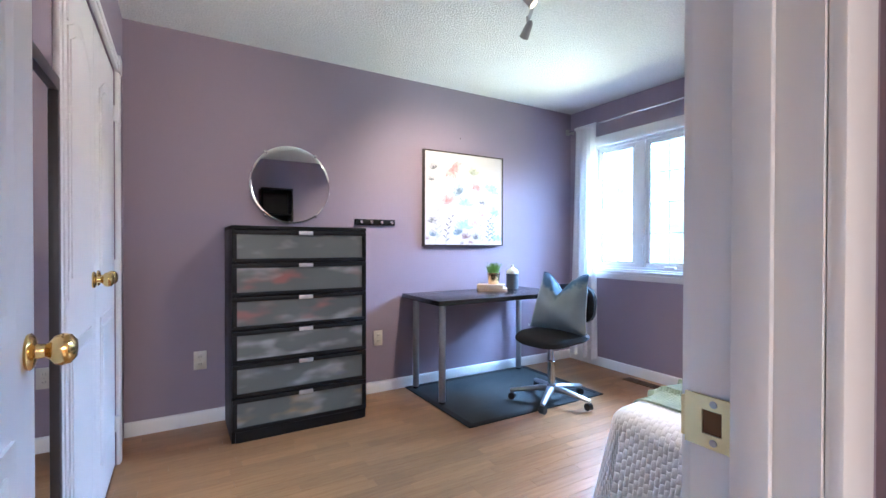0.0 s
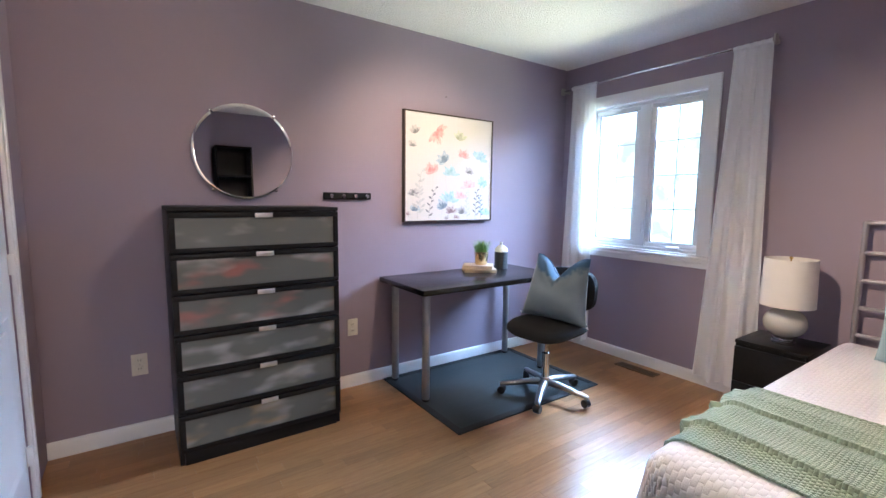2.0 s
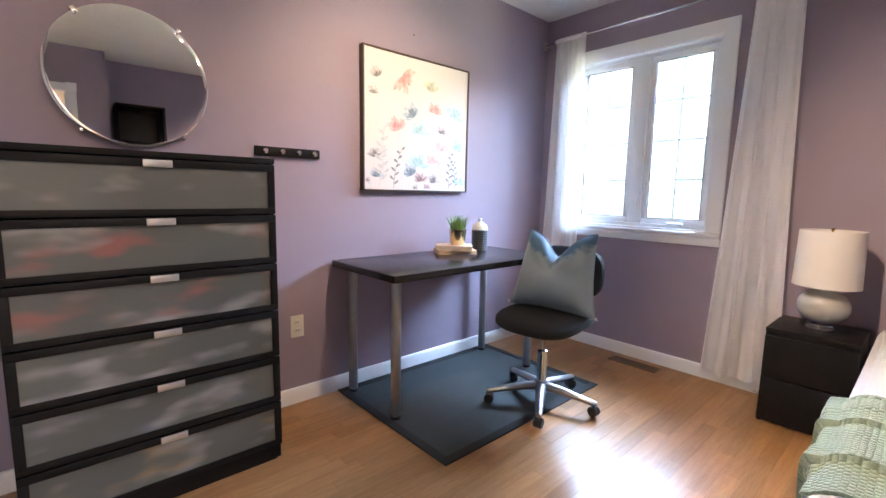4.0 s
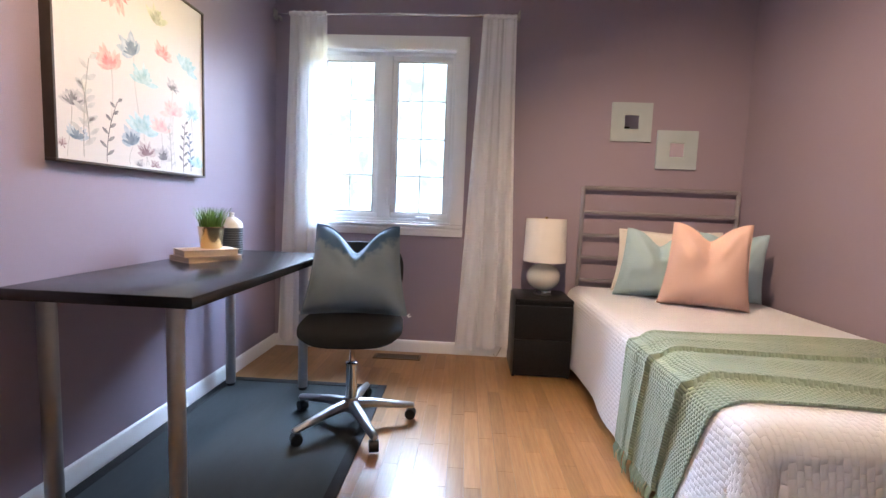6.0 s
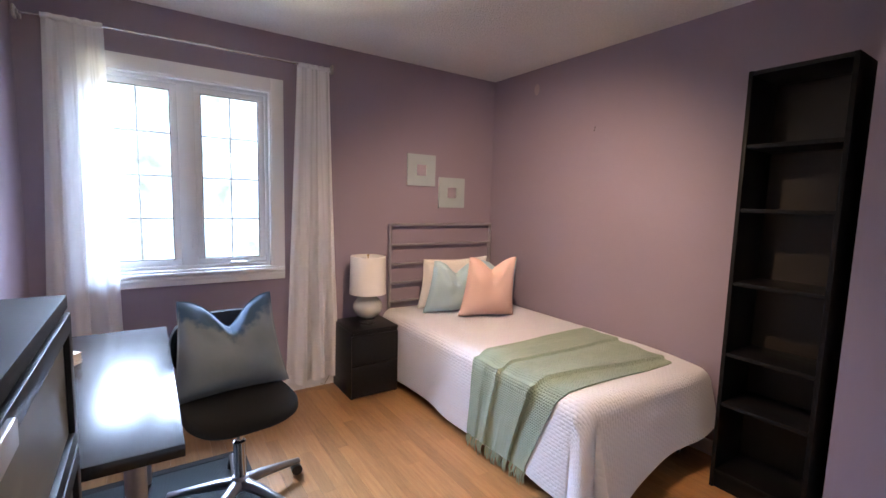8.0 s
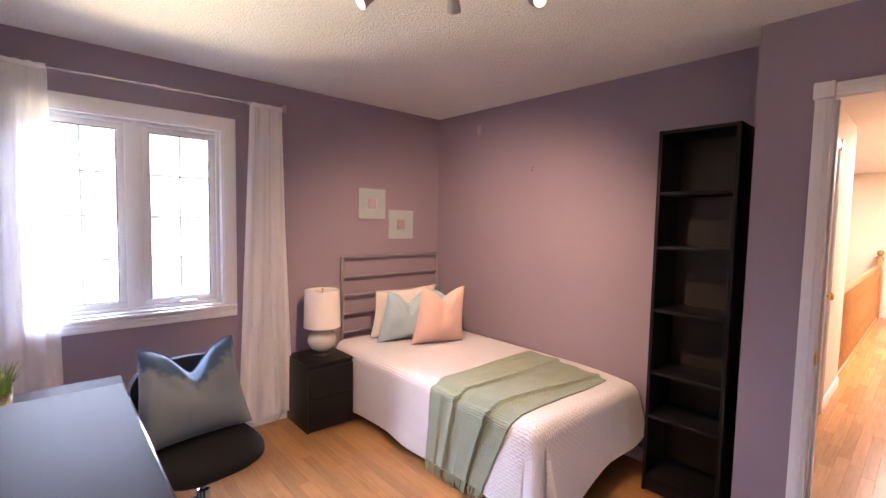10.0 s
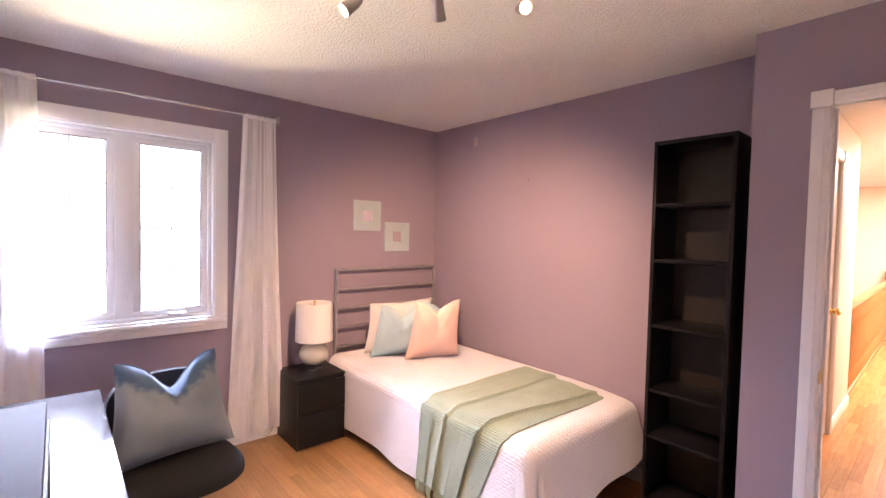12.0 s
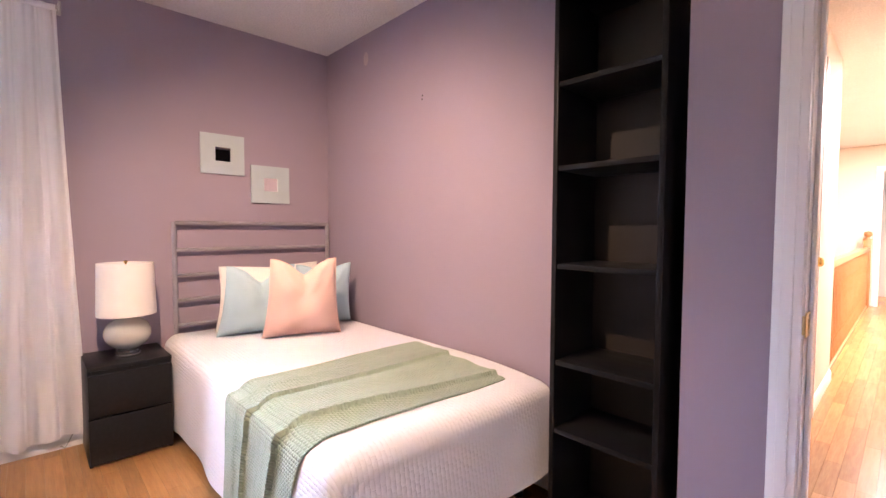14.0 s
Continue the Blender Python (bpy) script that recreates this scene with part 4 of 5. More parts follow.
def frost_for(k):
    """Frosted glass with soft clothes showing dimly behind it."""
    m = mat("frosted_drawer_glass", (0.138, 0.150, 0.140), 0.36, colour2=(0.105, 0.115, 0.108), scale=3, detail=1, bump=0.03, bump_scale=300)
    nt = m.node_tree
    p = nt.nodes["Principled BSDF"]
    old = p.inputs["Base Color"].links[0].from_socket
    n = nt.nodes.new("ShaderNodeTexNoise")
    n.inputs["Scale"].default_value, n.inputs["Detail"].default_value = 1.0, 1.5
    geo = nt.nodes.new("ShaderNodeNewGeometry")
    mp = nt.nodes.new("ShaderNodeMapping")
    mp.inputs["Location"].default_value, mp.inputs["Scale"].default_value = (3.7 * k + 1.3, 0, 5.1 * k), (5.5, 1, 14)
    nt.links.new(geo.outputs["Position"], mp.inputs["Vector"])
    nt.links.new(mp.outputs["Vector"], n.inputs["Vector"])
    mr = nt.nodes.new("ShaderNodeMapRange")
    mr.interpolation_type = "SMOOTHSTEP"
    mr.inputs["From Min"].default_value, mr.inputs["From Max"].default_value = 0.48, 0.74
    mr.inputs["To Max"].default_value = 0.85
    nt.links.new(n.outputs["Fac"], mr.inputs["Value"])
    tints = nt.nodes.new("ShaderNodeTexNoise")
    tints.inputs["Scale"].default_value = 0.7
    nt.links.new(mp.outputs["Vector"], tints.inputs["Vector"])
    cr = nt.nodes.new("ShaderNodeValToRGB")
    second = {"w": (0.36, 0.36, 0.33), "r": (0.33, 0.12, 0.10), "rw": (0.32, 0.14, 0.12), "ww": (0.42, 0.42, 0.42), "b": (0.20, 0.21, 0.27), "y": (0.33, 0.25, 0.13)}[STUFF[k]]
    cr.color_ramp.elements[0].position, cr.color_ramp.elements[0].color = 0.42, (*second, 1)
    cr.color_ramp.elements[1].position, cr.color_ramp.elements[1].color = 0.58, (0.36, 0.37, 0.36, 1)
    nt.links.new(tints.outputs["Fac"], cr.inputs["Fac"])
    mix = nt.nodes.new("ShaderNodeMix")
    mix.data_type = "RGBA"
    nt.links.new(mr.outputs["Result"], mix.inputs["Factor"])
    nt.links.new(old, mix.inputs["A"])
    nt.links.new(cr.outputs["Color"], mix.inputs["B"])
    nt.links.new(mix.outputs["Result"], p.inputs["Base Color"])
    return m


for k in range(6):
    z0, z1 = Z1 - 0.022 - (k + 1) * DH + 0.003, Z1 - 0.022 - k * DH - 0.003
    a0, a1 = X0 + 0.002, X1 - 0.002
    dr = part("drawer_front", box(a0, a1, Y0, Y0 + 0.018, z0, z0 + 0.022, 0.001), BLACKWOOD, ch)
    for a in ((a0, a1, z1 - 0.026, z1), (a0, a0 + 0.026, z0 + 0.022, z1 - 0.026), (a1 - 0.026, a1, z0 + 0.022, z1 - 0.026)):
        part("drawer_rail", box(a[0], a[1], Y0, Y0 + 0.018, a[2], a[3], 0.001), BLACKWOOD, dr)
    part("frosted_pane", box(a0 + 0.024, a1 - 0.024, Y0 + 0.007, Y0 + 0.013, z0 + 0.02, z1 - 0.024), frost_for(k), dr, "grey frosted glass pane")
    hx = (X0 + X1) / 2 + 0.012
    part("handle", box(hx - 0.042, hx + 0.042, Y0 - 0.006, Y0 + 0.001, z1 - 0.027, z1 - 0.003, 0.002), ALU, dr, "brushed aluminium tab handle")

# ---- rug, desk and what stands on it ----
RX0, RX1, RY0, RY1 = 1.485, 2.715, 2.222, N - 0.018
rug = thing("rug", ((RX0 + RX1) / 2, (RY0 + RY1) / 2, 0), "dark slate woven mat with black bound edges", "rug")
part("mat", box(RX0 + 0.03, RX1 - 0.03, RY0 + 0.03, RY1 - 0.03, 0.0005, 0.006), RUGM, rug)
for a in ((RX0, RX1, RY0, RY0 + 0.045), (RX0, RX1, RY1 - 0.045, RY1), (RX0, RX0 + 0.045, RY0 + 0.045, RY1 - 0.045), (RX1 - 0.045, RX1, RY0 + 0.045, RY1 - 0.045)):
    part("binding", box(a[0], a[1], a[2], a[3], 0.0005, 0.0085, 0.002), RUGB, rug)
TZ = 0.752
TX0, TX1, TY0, TY1 = 1.462, 2.68, 2.56, N - 0.014
desk = thing("desk", ((TX0 + TX1) / 2, (TY0 + TY1) / 2, 0.006), "black-brown desk on four silver tube legs", "desk")
part("tabletop", box(TX0, TX1, TY0, TY1, TZ - 0.034, TZ, 0.0015), DESKTOP, desk)
for x in (TX0 + 0.09, TX1 - 0.075):
    for y in (TY0 + 0.11, TY1 - 0.065):
        lg = part("leg", lathe([(0, 0.02), (0.0225, 0.02), (0.025, 0.024), (0.025, TZ - 0.04), (0, TZ - 0.04)], (x, y, 0), 24), STEEL, desk, "silver tube leg")
        part("foot", lathe([(0, 0.006), (0.022, 0.006), (0.023, 0.02), (0, 0.0205)], (x, y, 0), 20), BLACKPL, lg)
        part("mounting_plate", lathe([(0, TZ - 0.042), (0.048, TZ - 0.042), (0.05, TZ - 0.035), (0, TZ - 0.0345)], (x, y, 0), 24), STEEL, lg)


def book(at, rz, l, w, h, label):
    b = thing("book", at, label, "book", "stacked books", rz)
    part("page_block", box(-l / 2 + 0.004, l / 2 - 0.004, -w / 2 + 0.004, w / 2 - 0.004, 0.003, h - 0.003), PAPER, b, local=True)
    part("cover", box(-l / 2, l / 2, -w / 2, w / 2, h - 0.003, h, 0.001), BOOKC, b, local=True)
    part("cover", box(-l / 2, l / 2, -w / 2, w / 2, 0, 0.003, 0.001), BOOKC, b, local=True)
    part("spine", box(-l / 2, l / 2, w / 2 - 0.003, w / 2, 0.003, h - 0.003), BOOKC, b, local=True)


book((2.225, 2.975, TZ), -31, 0.245, 0.165, 0.024, "tan hardback book lying flat on the desk")
book((2.205, 2.965, TZ + 0.024), -42, 0.225, 0.15, 0.03, "cream hardback book lying on another book")
pz = TZ + 0.054
PX, PY = 2.225, 2.955
pot = thing("potted_grass", (PX, PY, pz), "small gold pot with bright green artificial grass", "potted plant")
part("pot", lathe([(0, 0), (0.042, 0), (0.044, 0.004), (0.0535, 0.09), (0.055, 0.092), (0.055, 0.099), (0.0515, 0.099), (0.049, 0.084), (0, 0.084)], (PX, PY, pz), 36), GOLDPOT, pot)
bm = bmesh.new()
r = random.Random(4)
for k in range(320):
    a, q = r.uniform(0, 6.283), 0.045 * math.sqrt(r.random())
    bx, by = PX + q * math.cos(a), PY + q * math.sin(a)
    lean = r.uniform(0.1, 0.55) * q / 0.045 + r.uniform(0, 0.18)
    hgt = r.uniform(0.065, 0.115)
    a2 = a + r.uniform(-0.8, 0.8)
    wd = 0.0022
    pr, pl = None, None
    for i in range(4):
        f = i / 3
        ox, oy = lean * hgt * f * f * math.cos(a2), lean * hgt * f * f * math.sin(a2)
        ww = wd * (1 - f) + 0.0003
        tx, ty = -math.sin(a2) * ww, math.cos(a2) * ww
        v1, v2 = bm.verts.new((bx + ox + tx, by + oy + ty, pz + 0.075 + hgt * f)), bm.verts.new((bx + ox - tx, by + oy - ty, pz + 0.075 + hgt * f))
        if pr:
            bm.faces.new((pl, pr, v2, v1))
        pl, pr = v1, v2
part("grass", bm, GRASSM, pot, "dense bright green grass blades")
BX, BY = 2.455, 2.985
bt = thing("bottle_vase", (BX, BY, TZ), "charcoal ribbed bottle with a white glazed neck", "bottle")
prof = [(0, 0), (0.05, 0), (0.053, 0.004)]
for k in range(11):
    z = 0.008 + k * 0.0115
    prof += [(0.0535, z), (0.0515, z + 0.0058)]
part("body", lathe(prof + [(0.053, 0.136), (0, 0.137)], (BX, BY, TZ), 36), BOTTLED, bt)
part("neck", lathe([(0, 0.1365), (0.053, 0.1365), (0.052, 0.150), (0.044, 0.168), (0.026, 0.182), (0.013, 0.19), (0.011, 0.202), (0.014, 0.206), (0.012, 0.212), (0, 0.213)], (BX, BY, TZ), 36), BOTTLEW, bt)

# ---- office chair ----
CX, CYc = 2.262, 2.312
chair = thing("office_chair", (CX, CYc, 0.008), "black upholstered swivel chair on a five-star steel base", "office chair")
for k in range(5):
    a = radians(70 + 72 * k)
    c, s = math.cos(a), math.sin(a)
    R = Matrix.Translation((CX, CYc, 0)) @ Matrix.Rotation(a, 4, "Z")
    bm = bmesh.new()
    secs = [(0.02, 0.030, 0.085, 0.125), (0.10, 0.026, 0.085, 0.120), (0.20, 0.021, 0.074, 0.103), (0.29, 0.017, 0.066, 0.088), (0.298, 0.013, 0.068, 0.084)]
    rings = []
    for d, w, z0, z1 in secs:
        rings.append([bm.verts.new(R @ Vector(p)) for p in ((d, -w * 0.8, z0), (d, w * 0.8, z0), (d, w, (z0 + z1) / 2), (d, w * 0.75, z1 - 0.006), (d, w * 0.3, z1), (d, -w * 0.3, z1), (d, -w * 0.75, z1 - 0.006), (d, -w, (z0 + z1) / 2))])
    for p, q in zip(rings, rings[1:]):
        for i in range(8):
            bm.faces.new((p[i], p[(i + 1) % 8], q[(i + 1) % 8], q[i]))
    bm.faces.new(rings[0][::-1])
    bm.faces.new(rings[-1])
    sp = part("base_spoke", bm, SATIN, chair, "satin cast metal spoke")
    ax = Vector((CX + 0.283 * c, CYc + 0.283 * s, 0.034))
    sw = R.to_3x3() @ Vector((0.35, 1, 0)).normalized()
    ct = part("caster", tube((ax - sw * 0.021, ax - sw * 0.018, ax + sw * 0.018, ax + sw * 0.021), 0.0255, 20, taper=(0.88, 1, 1, 0.88)), BLACKPL, chair, "black plastic caster")
    part("caster_stem", tube((ax + Vector((0, 0, 0.02)), ax + Vector((0, 0, 0.04))), 0.008, 10), CHROME, ct)
part("hub", lathe([(0, 0.07), (0.034, 0.07), (0.036, 0.08), (0.036, 0.125), (0.03, 0.135), (0, 0.136)], (CX, CYc, 0), 28), SATIN, chair)
part("gas_cylinder", lathe([(0, 0.12), (0.026, 0.12), (0.026, 0.285), (0.028, 0.288), (0.028, 0.298), (0.022, 0.302), (0, 0.303)], (CX, CYc, 0), 24), CHROME, chair)
part("piston", lathe([(0, 0.30), (0.013, 0.30), (0.013, 0.432), (0, 0.432)], (CX, CYc, 0), 18), CHROME, chair)
CR = Matrix.Translation((CX, CYc, 0)) @ Matrix.Rotation(radians(CHAIRYAW), 4, "Z")    # x forward of the sitter


def rounded_slab(cx, cy, z, lx, ly, th, corner=0.55, dish=0.0, front=0.0, n=40):
    """A cushioned slab with a rounded outline; lx and ly are half sizes."""
    bm = bmesh.new()
    levels = [(0.72, 0.0), (0.93, 0.12), (1.0, 0.4), (0.995, 0.68), (0.95, 0.88), (0.82, 0.98), (0.5, 1.0)]
    rings = []
    for s, t in levels:
        ring = []
        for i in range(n):
            a = 2 * math.pi * i / n
            c, q = math.cos(a), math.sin(a)
            e = corner
            x, y = cx + s * lx * math.copysign(abs(c) ** e, c), cy + s * ly * math.copysign(abs(q) ** e, q)
            drop = front * max(0, (x - cx) / lx) ** 2
            ring.append(bm.verts.new(CR @ Vector((x, y, z + t * th - drop - dish * (1 - s) * (t > 0.6)))))
        rings.append(ring)
    for p, q in zip(rings, rings[1:]):
        for i in range(n):
            bm.faces.new((p[i], p[(i + 1) % n], q[(i + 1) % n], q[i]))
    bm.faces.new(rings[0][::-1])
    bm.faces.new(rings[-1])
    return bm


SEATZ = 0.447
part("seat", rounded_slab(0.0, 0, SEATZ, 0.225, 0.232, 0.062, 0.62, 0.008, 0.03), BLACKFAB, chair, "black fabric seat cushion")
bm = box(-0.09, 0.09, -0.07, 0.07, 0.428, 0.449, 0.004)
bmesh.ops.transform(bm, matrix=CR, verts=bm.verts)
part("seat_plate", bm, BLACKPL, chair)
part("back_bar", tube([CR @ Vector(p) for p in ((-0.05, 0, 0.434), (-0.22, 0, 0.428), (-0.275, 0, 0.45), (-0.29, 0, 0.55), (-0.275, 0, 0.68))], 0.013, 12), BLACKPL, chair)
bm = bmesh.new()
nb = 30


def back_point(i, j, s):
    u, v = 2 * i / nb - 1, 2 * j / 16 - 1
    r = max(abs(u), abs(v))
    if r > 0:
        ang = math.atan2(v, u)
        c, q = math.cos(ang), math.sin(ang)
        k = (abs(c) ** 3 + abs(q) ** 3) ** (-1 / 3)
        u, v = r * c * k, r * q * k
    f = (1 - min(1, (u * u) ** 2 * 0.6 + (v * v) ** 2 * 0.6)) ** 0.5
    y = u * 0.222
    return CR @ Vector((-0.24 + 0.35 * y * y * 4 * 0.5 + s * 0.028 * f - 0.012 * v, y, 0.70 + v * 0.14))


g = [[bm.verts.new(back_point(i, j, 1)) for j in range(17)] for i in range(nb + 1)]
h = [[bm.verts.new(back_point(i, j, -1)) for j in range(17)] for i in range(nb + 1)]
for i in range(nb):
    for j in range(16):
        bm.faces.new((g[i][j], g[i + 1][j], g[i + 1][j + 1], g[i][j + 1]))
        bm.faces.new((h[i][j + 1], h[i + 1][j + 1], h[i + 1][j], h[i][j]))
for i in range(nb):
    bm.faces.new((g[i][0], h[i][0], h[i + 1][0], g[i + 1][0]))
    bm.faces.new((g[i][16], g[i + 1][16], h[i + 1][16], h[i][16]))
for j in range(16):
    bm.faces.new((g[0][j], g[0][j + 1], h[0][j + 1], h[0][j]))
    bm.faces.new((g[nb][j], h[nb][j], h[nb][j + 1], g[nb][j + 1]))
part("backrest", bm, BLACKFAB, chair, "black fabric backrest")


def place_cushion(name, w, h, t, chop, seed, m, material, label, piping=0.003, tassels=False):
    """A cushion with a piped rim, set by its base-centre pose."""
    root = new(name)
    root.empty_display_size = 0.05
    root.matrix_world = m
    INVERSE[root.name] = m.inverted()
    tagged(root, label, "cushion")
    bm, rim = cushion(w, h, t, chop, seed)
    cover = part("cover", bm, material, root, local=True)
    part("piping", tube(rim + rim[:1], piping, 6), material, cover, local=True)
    if tassels:
        r = random.Random(seed)
        for sx in (-1, 1):
            bm = bmesh.new()
            for k in range(7):
                x, z = sx * w / 2 * 1.07, 0.004
                tube([(x, 0, z), (x + sx * r.uniform(0.002, 0.02), r.uniform(-0.012, 0.012), z - r.uniform(-0.01, 0.012)), (x + sx * r.uniform(0.005, 0.024), r.uniform(-0.02, 0.02), z - r.uniform(-0.01, 0.012))], 0.0014, 5, bm)
            part("corner_tassel", bm, IVORY, cover, local=True)
    return root


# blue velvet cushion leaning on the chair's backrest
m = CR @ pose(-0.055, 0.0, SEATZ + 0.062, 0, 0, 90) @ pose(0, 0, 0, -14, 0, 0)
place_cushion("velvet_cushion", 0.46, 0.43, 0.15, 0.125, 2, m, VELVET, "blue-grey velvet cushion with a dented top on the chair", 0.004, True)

# ---- floor vent ----
vt = thing("floor_vent", (3.215, 2.24, 0.001), "brown metal floor vent beside the wall", "floor vent")
VX0, VX1, VY0, VY1 = 3.165, 3.268, 2.08, 2.40
part("backing", box(VX0 + 0.006, VX1 - 0.006, VY0 + 0.006, VY1 - 0.006, 0.0015, 0.003), DARKSLOT, vt)
for a in ((VX0, VX1, VY0, VY0 + 0.016), (VX0, VX1, VY1 - 0.016, VY1), (VX0, VX0 + 0.016, VY0 + 0.016, VY1 - 0.016), (VX1 - 0.016, VX1, VY0 + 0.016, VY1 - 0.016)):
    part("frame_side", box(a[0], a[1], a[2], a[3], 0.001, 0.006, 0.001), VENTM, vt)
for k in range(18):
    y = VY0 + 0.026 + k * 0.0162
    part("slat", box(VX0 + 0.016, VX1 - 0.016, y, y + 0.006, 0.002, 0.0055), VENTM, vt)

# ---- nightstand and lamp ----
NX0, NX1, NY0, NY1, NZ = 2.972, 3.334, 1.135, 1.488, 0.492
ns = thing("nightstand", ((NX0 + NX1) / 2, (NY0 + NY1) / 2, 0), "black-brown nightstand with two plain drawers", "nightstand")
part("side_panel", box(NX0 + 0.016, NX1, NY0, NY0 + 0.016, 0, NZ - 0.018, 0.001), BLACKWOOD, ns)
part("side_panel", box(NX0 + 0.016, NX1, NY1 - 0.016, NY1, 0, NZ - 0.018, 0.001), BLACKWOOD, ns)
part("top", box(NX0 + 0.002, NX1, NY0, NY1, NZ - 0.018, NZ, 0.0015), BLACKWOOD, ns)
part("back", box(NX1 - 0.006, NX1 - 0.001, NY0 + 0.016, NY1 - 0.016, 0.02, NZ - 0.018), BLACKWOOD, ns)
for z0, z1 in ((0.012, 0.238), (0.243, NZ - 0.04)):
    part("drawer_front", box(NX0, NX0 + 0.016, NY0 + 0.001, NY1 - 0.001, z0, z1, 0.0012), BLACKWOOD, ns)
part("recess_rail", box(NX0 + 0.012, NX0 + 0.03, NY0 + 0.016, NY1 - 0.016, NZ - 0.04, NZ - 0.018), BLACKWOOD, ns)
LX, LY = 3.135, 1.302
lp = thing("table_lamp", (LX, LY, NZ), "table lamp with grey ceramic ball base and ivory drum shade", "table lamp")
part("foot", lathe([(0, 0), (0.056, 0), (0.057, 0.003), (0.057, 0.012), (0.052, 0.014), (0.052, 0.022), (0.055, 0.024), (0.055, 0.034), (0, 0.036)], (LX, LY, NZ), 36), ACRYL, lp, "clear glossy stacked foot")
ball = [(0.03, 0.034)]
for k in range(1, 16):
    a = math.pi * k / 16
    ball.append((0.106 * math.sin(a) ** 0.9, 0.121 - 0.087 * math.cos(a)))
part("base", lathe([(0, 0.034)] + ball + [(0.018, 0.208), (0, 0.209)], (LX, LY, NZ), 44), CERAMIC, lp, "pale grey glazed ceramic ball")
part("neck", lathe([(0, 0.2), (0.014, 0.2), (0.014, 0.225), (0.009, 0.228), (0.009, 0.25), (0, 0.25)], (LX, LY, NZ), 20), CHROME, lp)
part("shade", lathe([(0.131, 0.222), (0.133, 0.221), (0.133, 0.225), (0.126, 0.488), (0.126, 0.492), (0.124, 0.492), (0.124, 0.487), (0.130, 0.224), (0.131, 0.222)], (LX, LY, NZ), 56), SHADE, lp, "ivory fabric drum shade")
sp = part("spider", tube(((LX - 0.124, LY, NZ + 0.47), (LX + 0.124, LY, NZ + 0.47)), 0.002, 6), CHROME, lp)
part("finial", lathe([(0, 0.468), (0.004, 0.468), (0.004, 0.49), (0.009, 0.494), (0.009, 0.502), (0, 0.506)], (LX, LY, NZ), 14), BRASS, lp)
part("harp", tube(((LX, LY, NZ + 0.25), (LX, LY + 0.05, NZ + 0.33), (LX, LY, NZ + 0.47)), 0.002, 6), CHROME, lp)

part("cord", tube([(3.328 - 0.02 * math.sin(k * 0.5), 1.492 + 0.012 * k, max(0.004, 0.16 - 0.026 * k) + 0.012 * math.sin(k * 1.1) * (k > 6)) for k in range(11)], 0.0028, 7), mat("pale_grey_flex", (0.42, 0.40, 0.38), 0.5, scale=30), lp, "thin pale power cord")

# ---- bed ----
BX0, BX1, BY0, BY1, BZ = 1.345, 3.285, 0.035, 1.10, BEDZ
bed = thing("bed", ((BX0 + BX1) / 2, (BY0 + BY1) / 2, 0), "single bed with a grey tubular steel headboard", "bed")
hbx = 3.307
for y in (0.035, 1.04):
    part("headboard_post", tube(((hbx, y, 0), (hbx, y, 1.205)), 0.0135, 16), HEADST, bed)
for z, rr in ((1.198, 0.0125), (1.037, 0.011), (0.884, 0.011), (0.733, 0.011), (0.581, 0.011), (0.43, 0.011)):
    part("headboard_rail", tube(((hbx, 0.04, z), (hbx, 1.035, z)), rr, 14), HEADST, bed)
part("bed_base", box(BX0 + 0.04, BX1, BY0 + 0.02, BY1 - 0.05, 0.10, 0.26, 0.01), BLACKPL, bed)
part("mattress", box(BX0 + 0.02, BX1, BY0 + 0.01, BY1 - 0.025, 0.26, BZ - 0.115, 0.03), IVORY, bed)
for x in (BX0 + 0.1, BX1 - 0.1):
    for y in (BY0 + 0.1, BY1 - 0.13):
        part("leg", lathe([(0, 0), (0.022, 0), (0.024, 0.1), (0, 0.1)], (x, y, 0), 16), BLACKPL, bed)

RS = 0.072            # radius of the shoulder


def over(d, rad=RS):
    """Way outward and drop of cloth that runs d metres past the start of a rounded edge."""
    q = rad * math.pi / 2
    if d <= 0:
        return d, 0.0
    if d < q:
        return rad * math.sin(d / rad), rad * (1 - math.cos(d / rad))
    return rad, rad + d - q


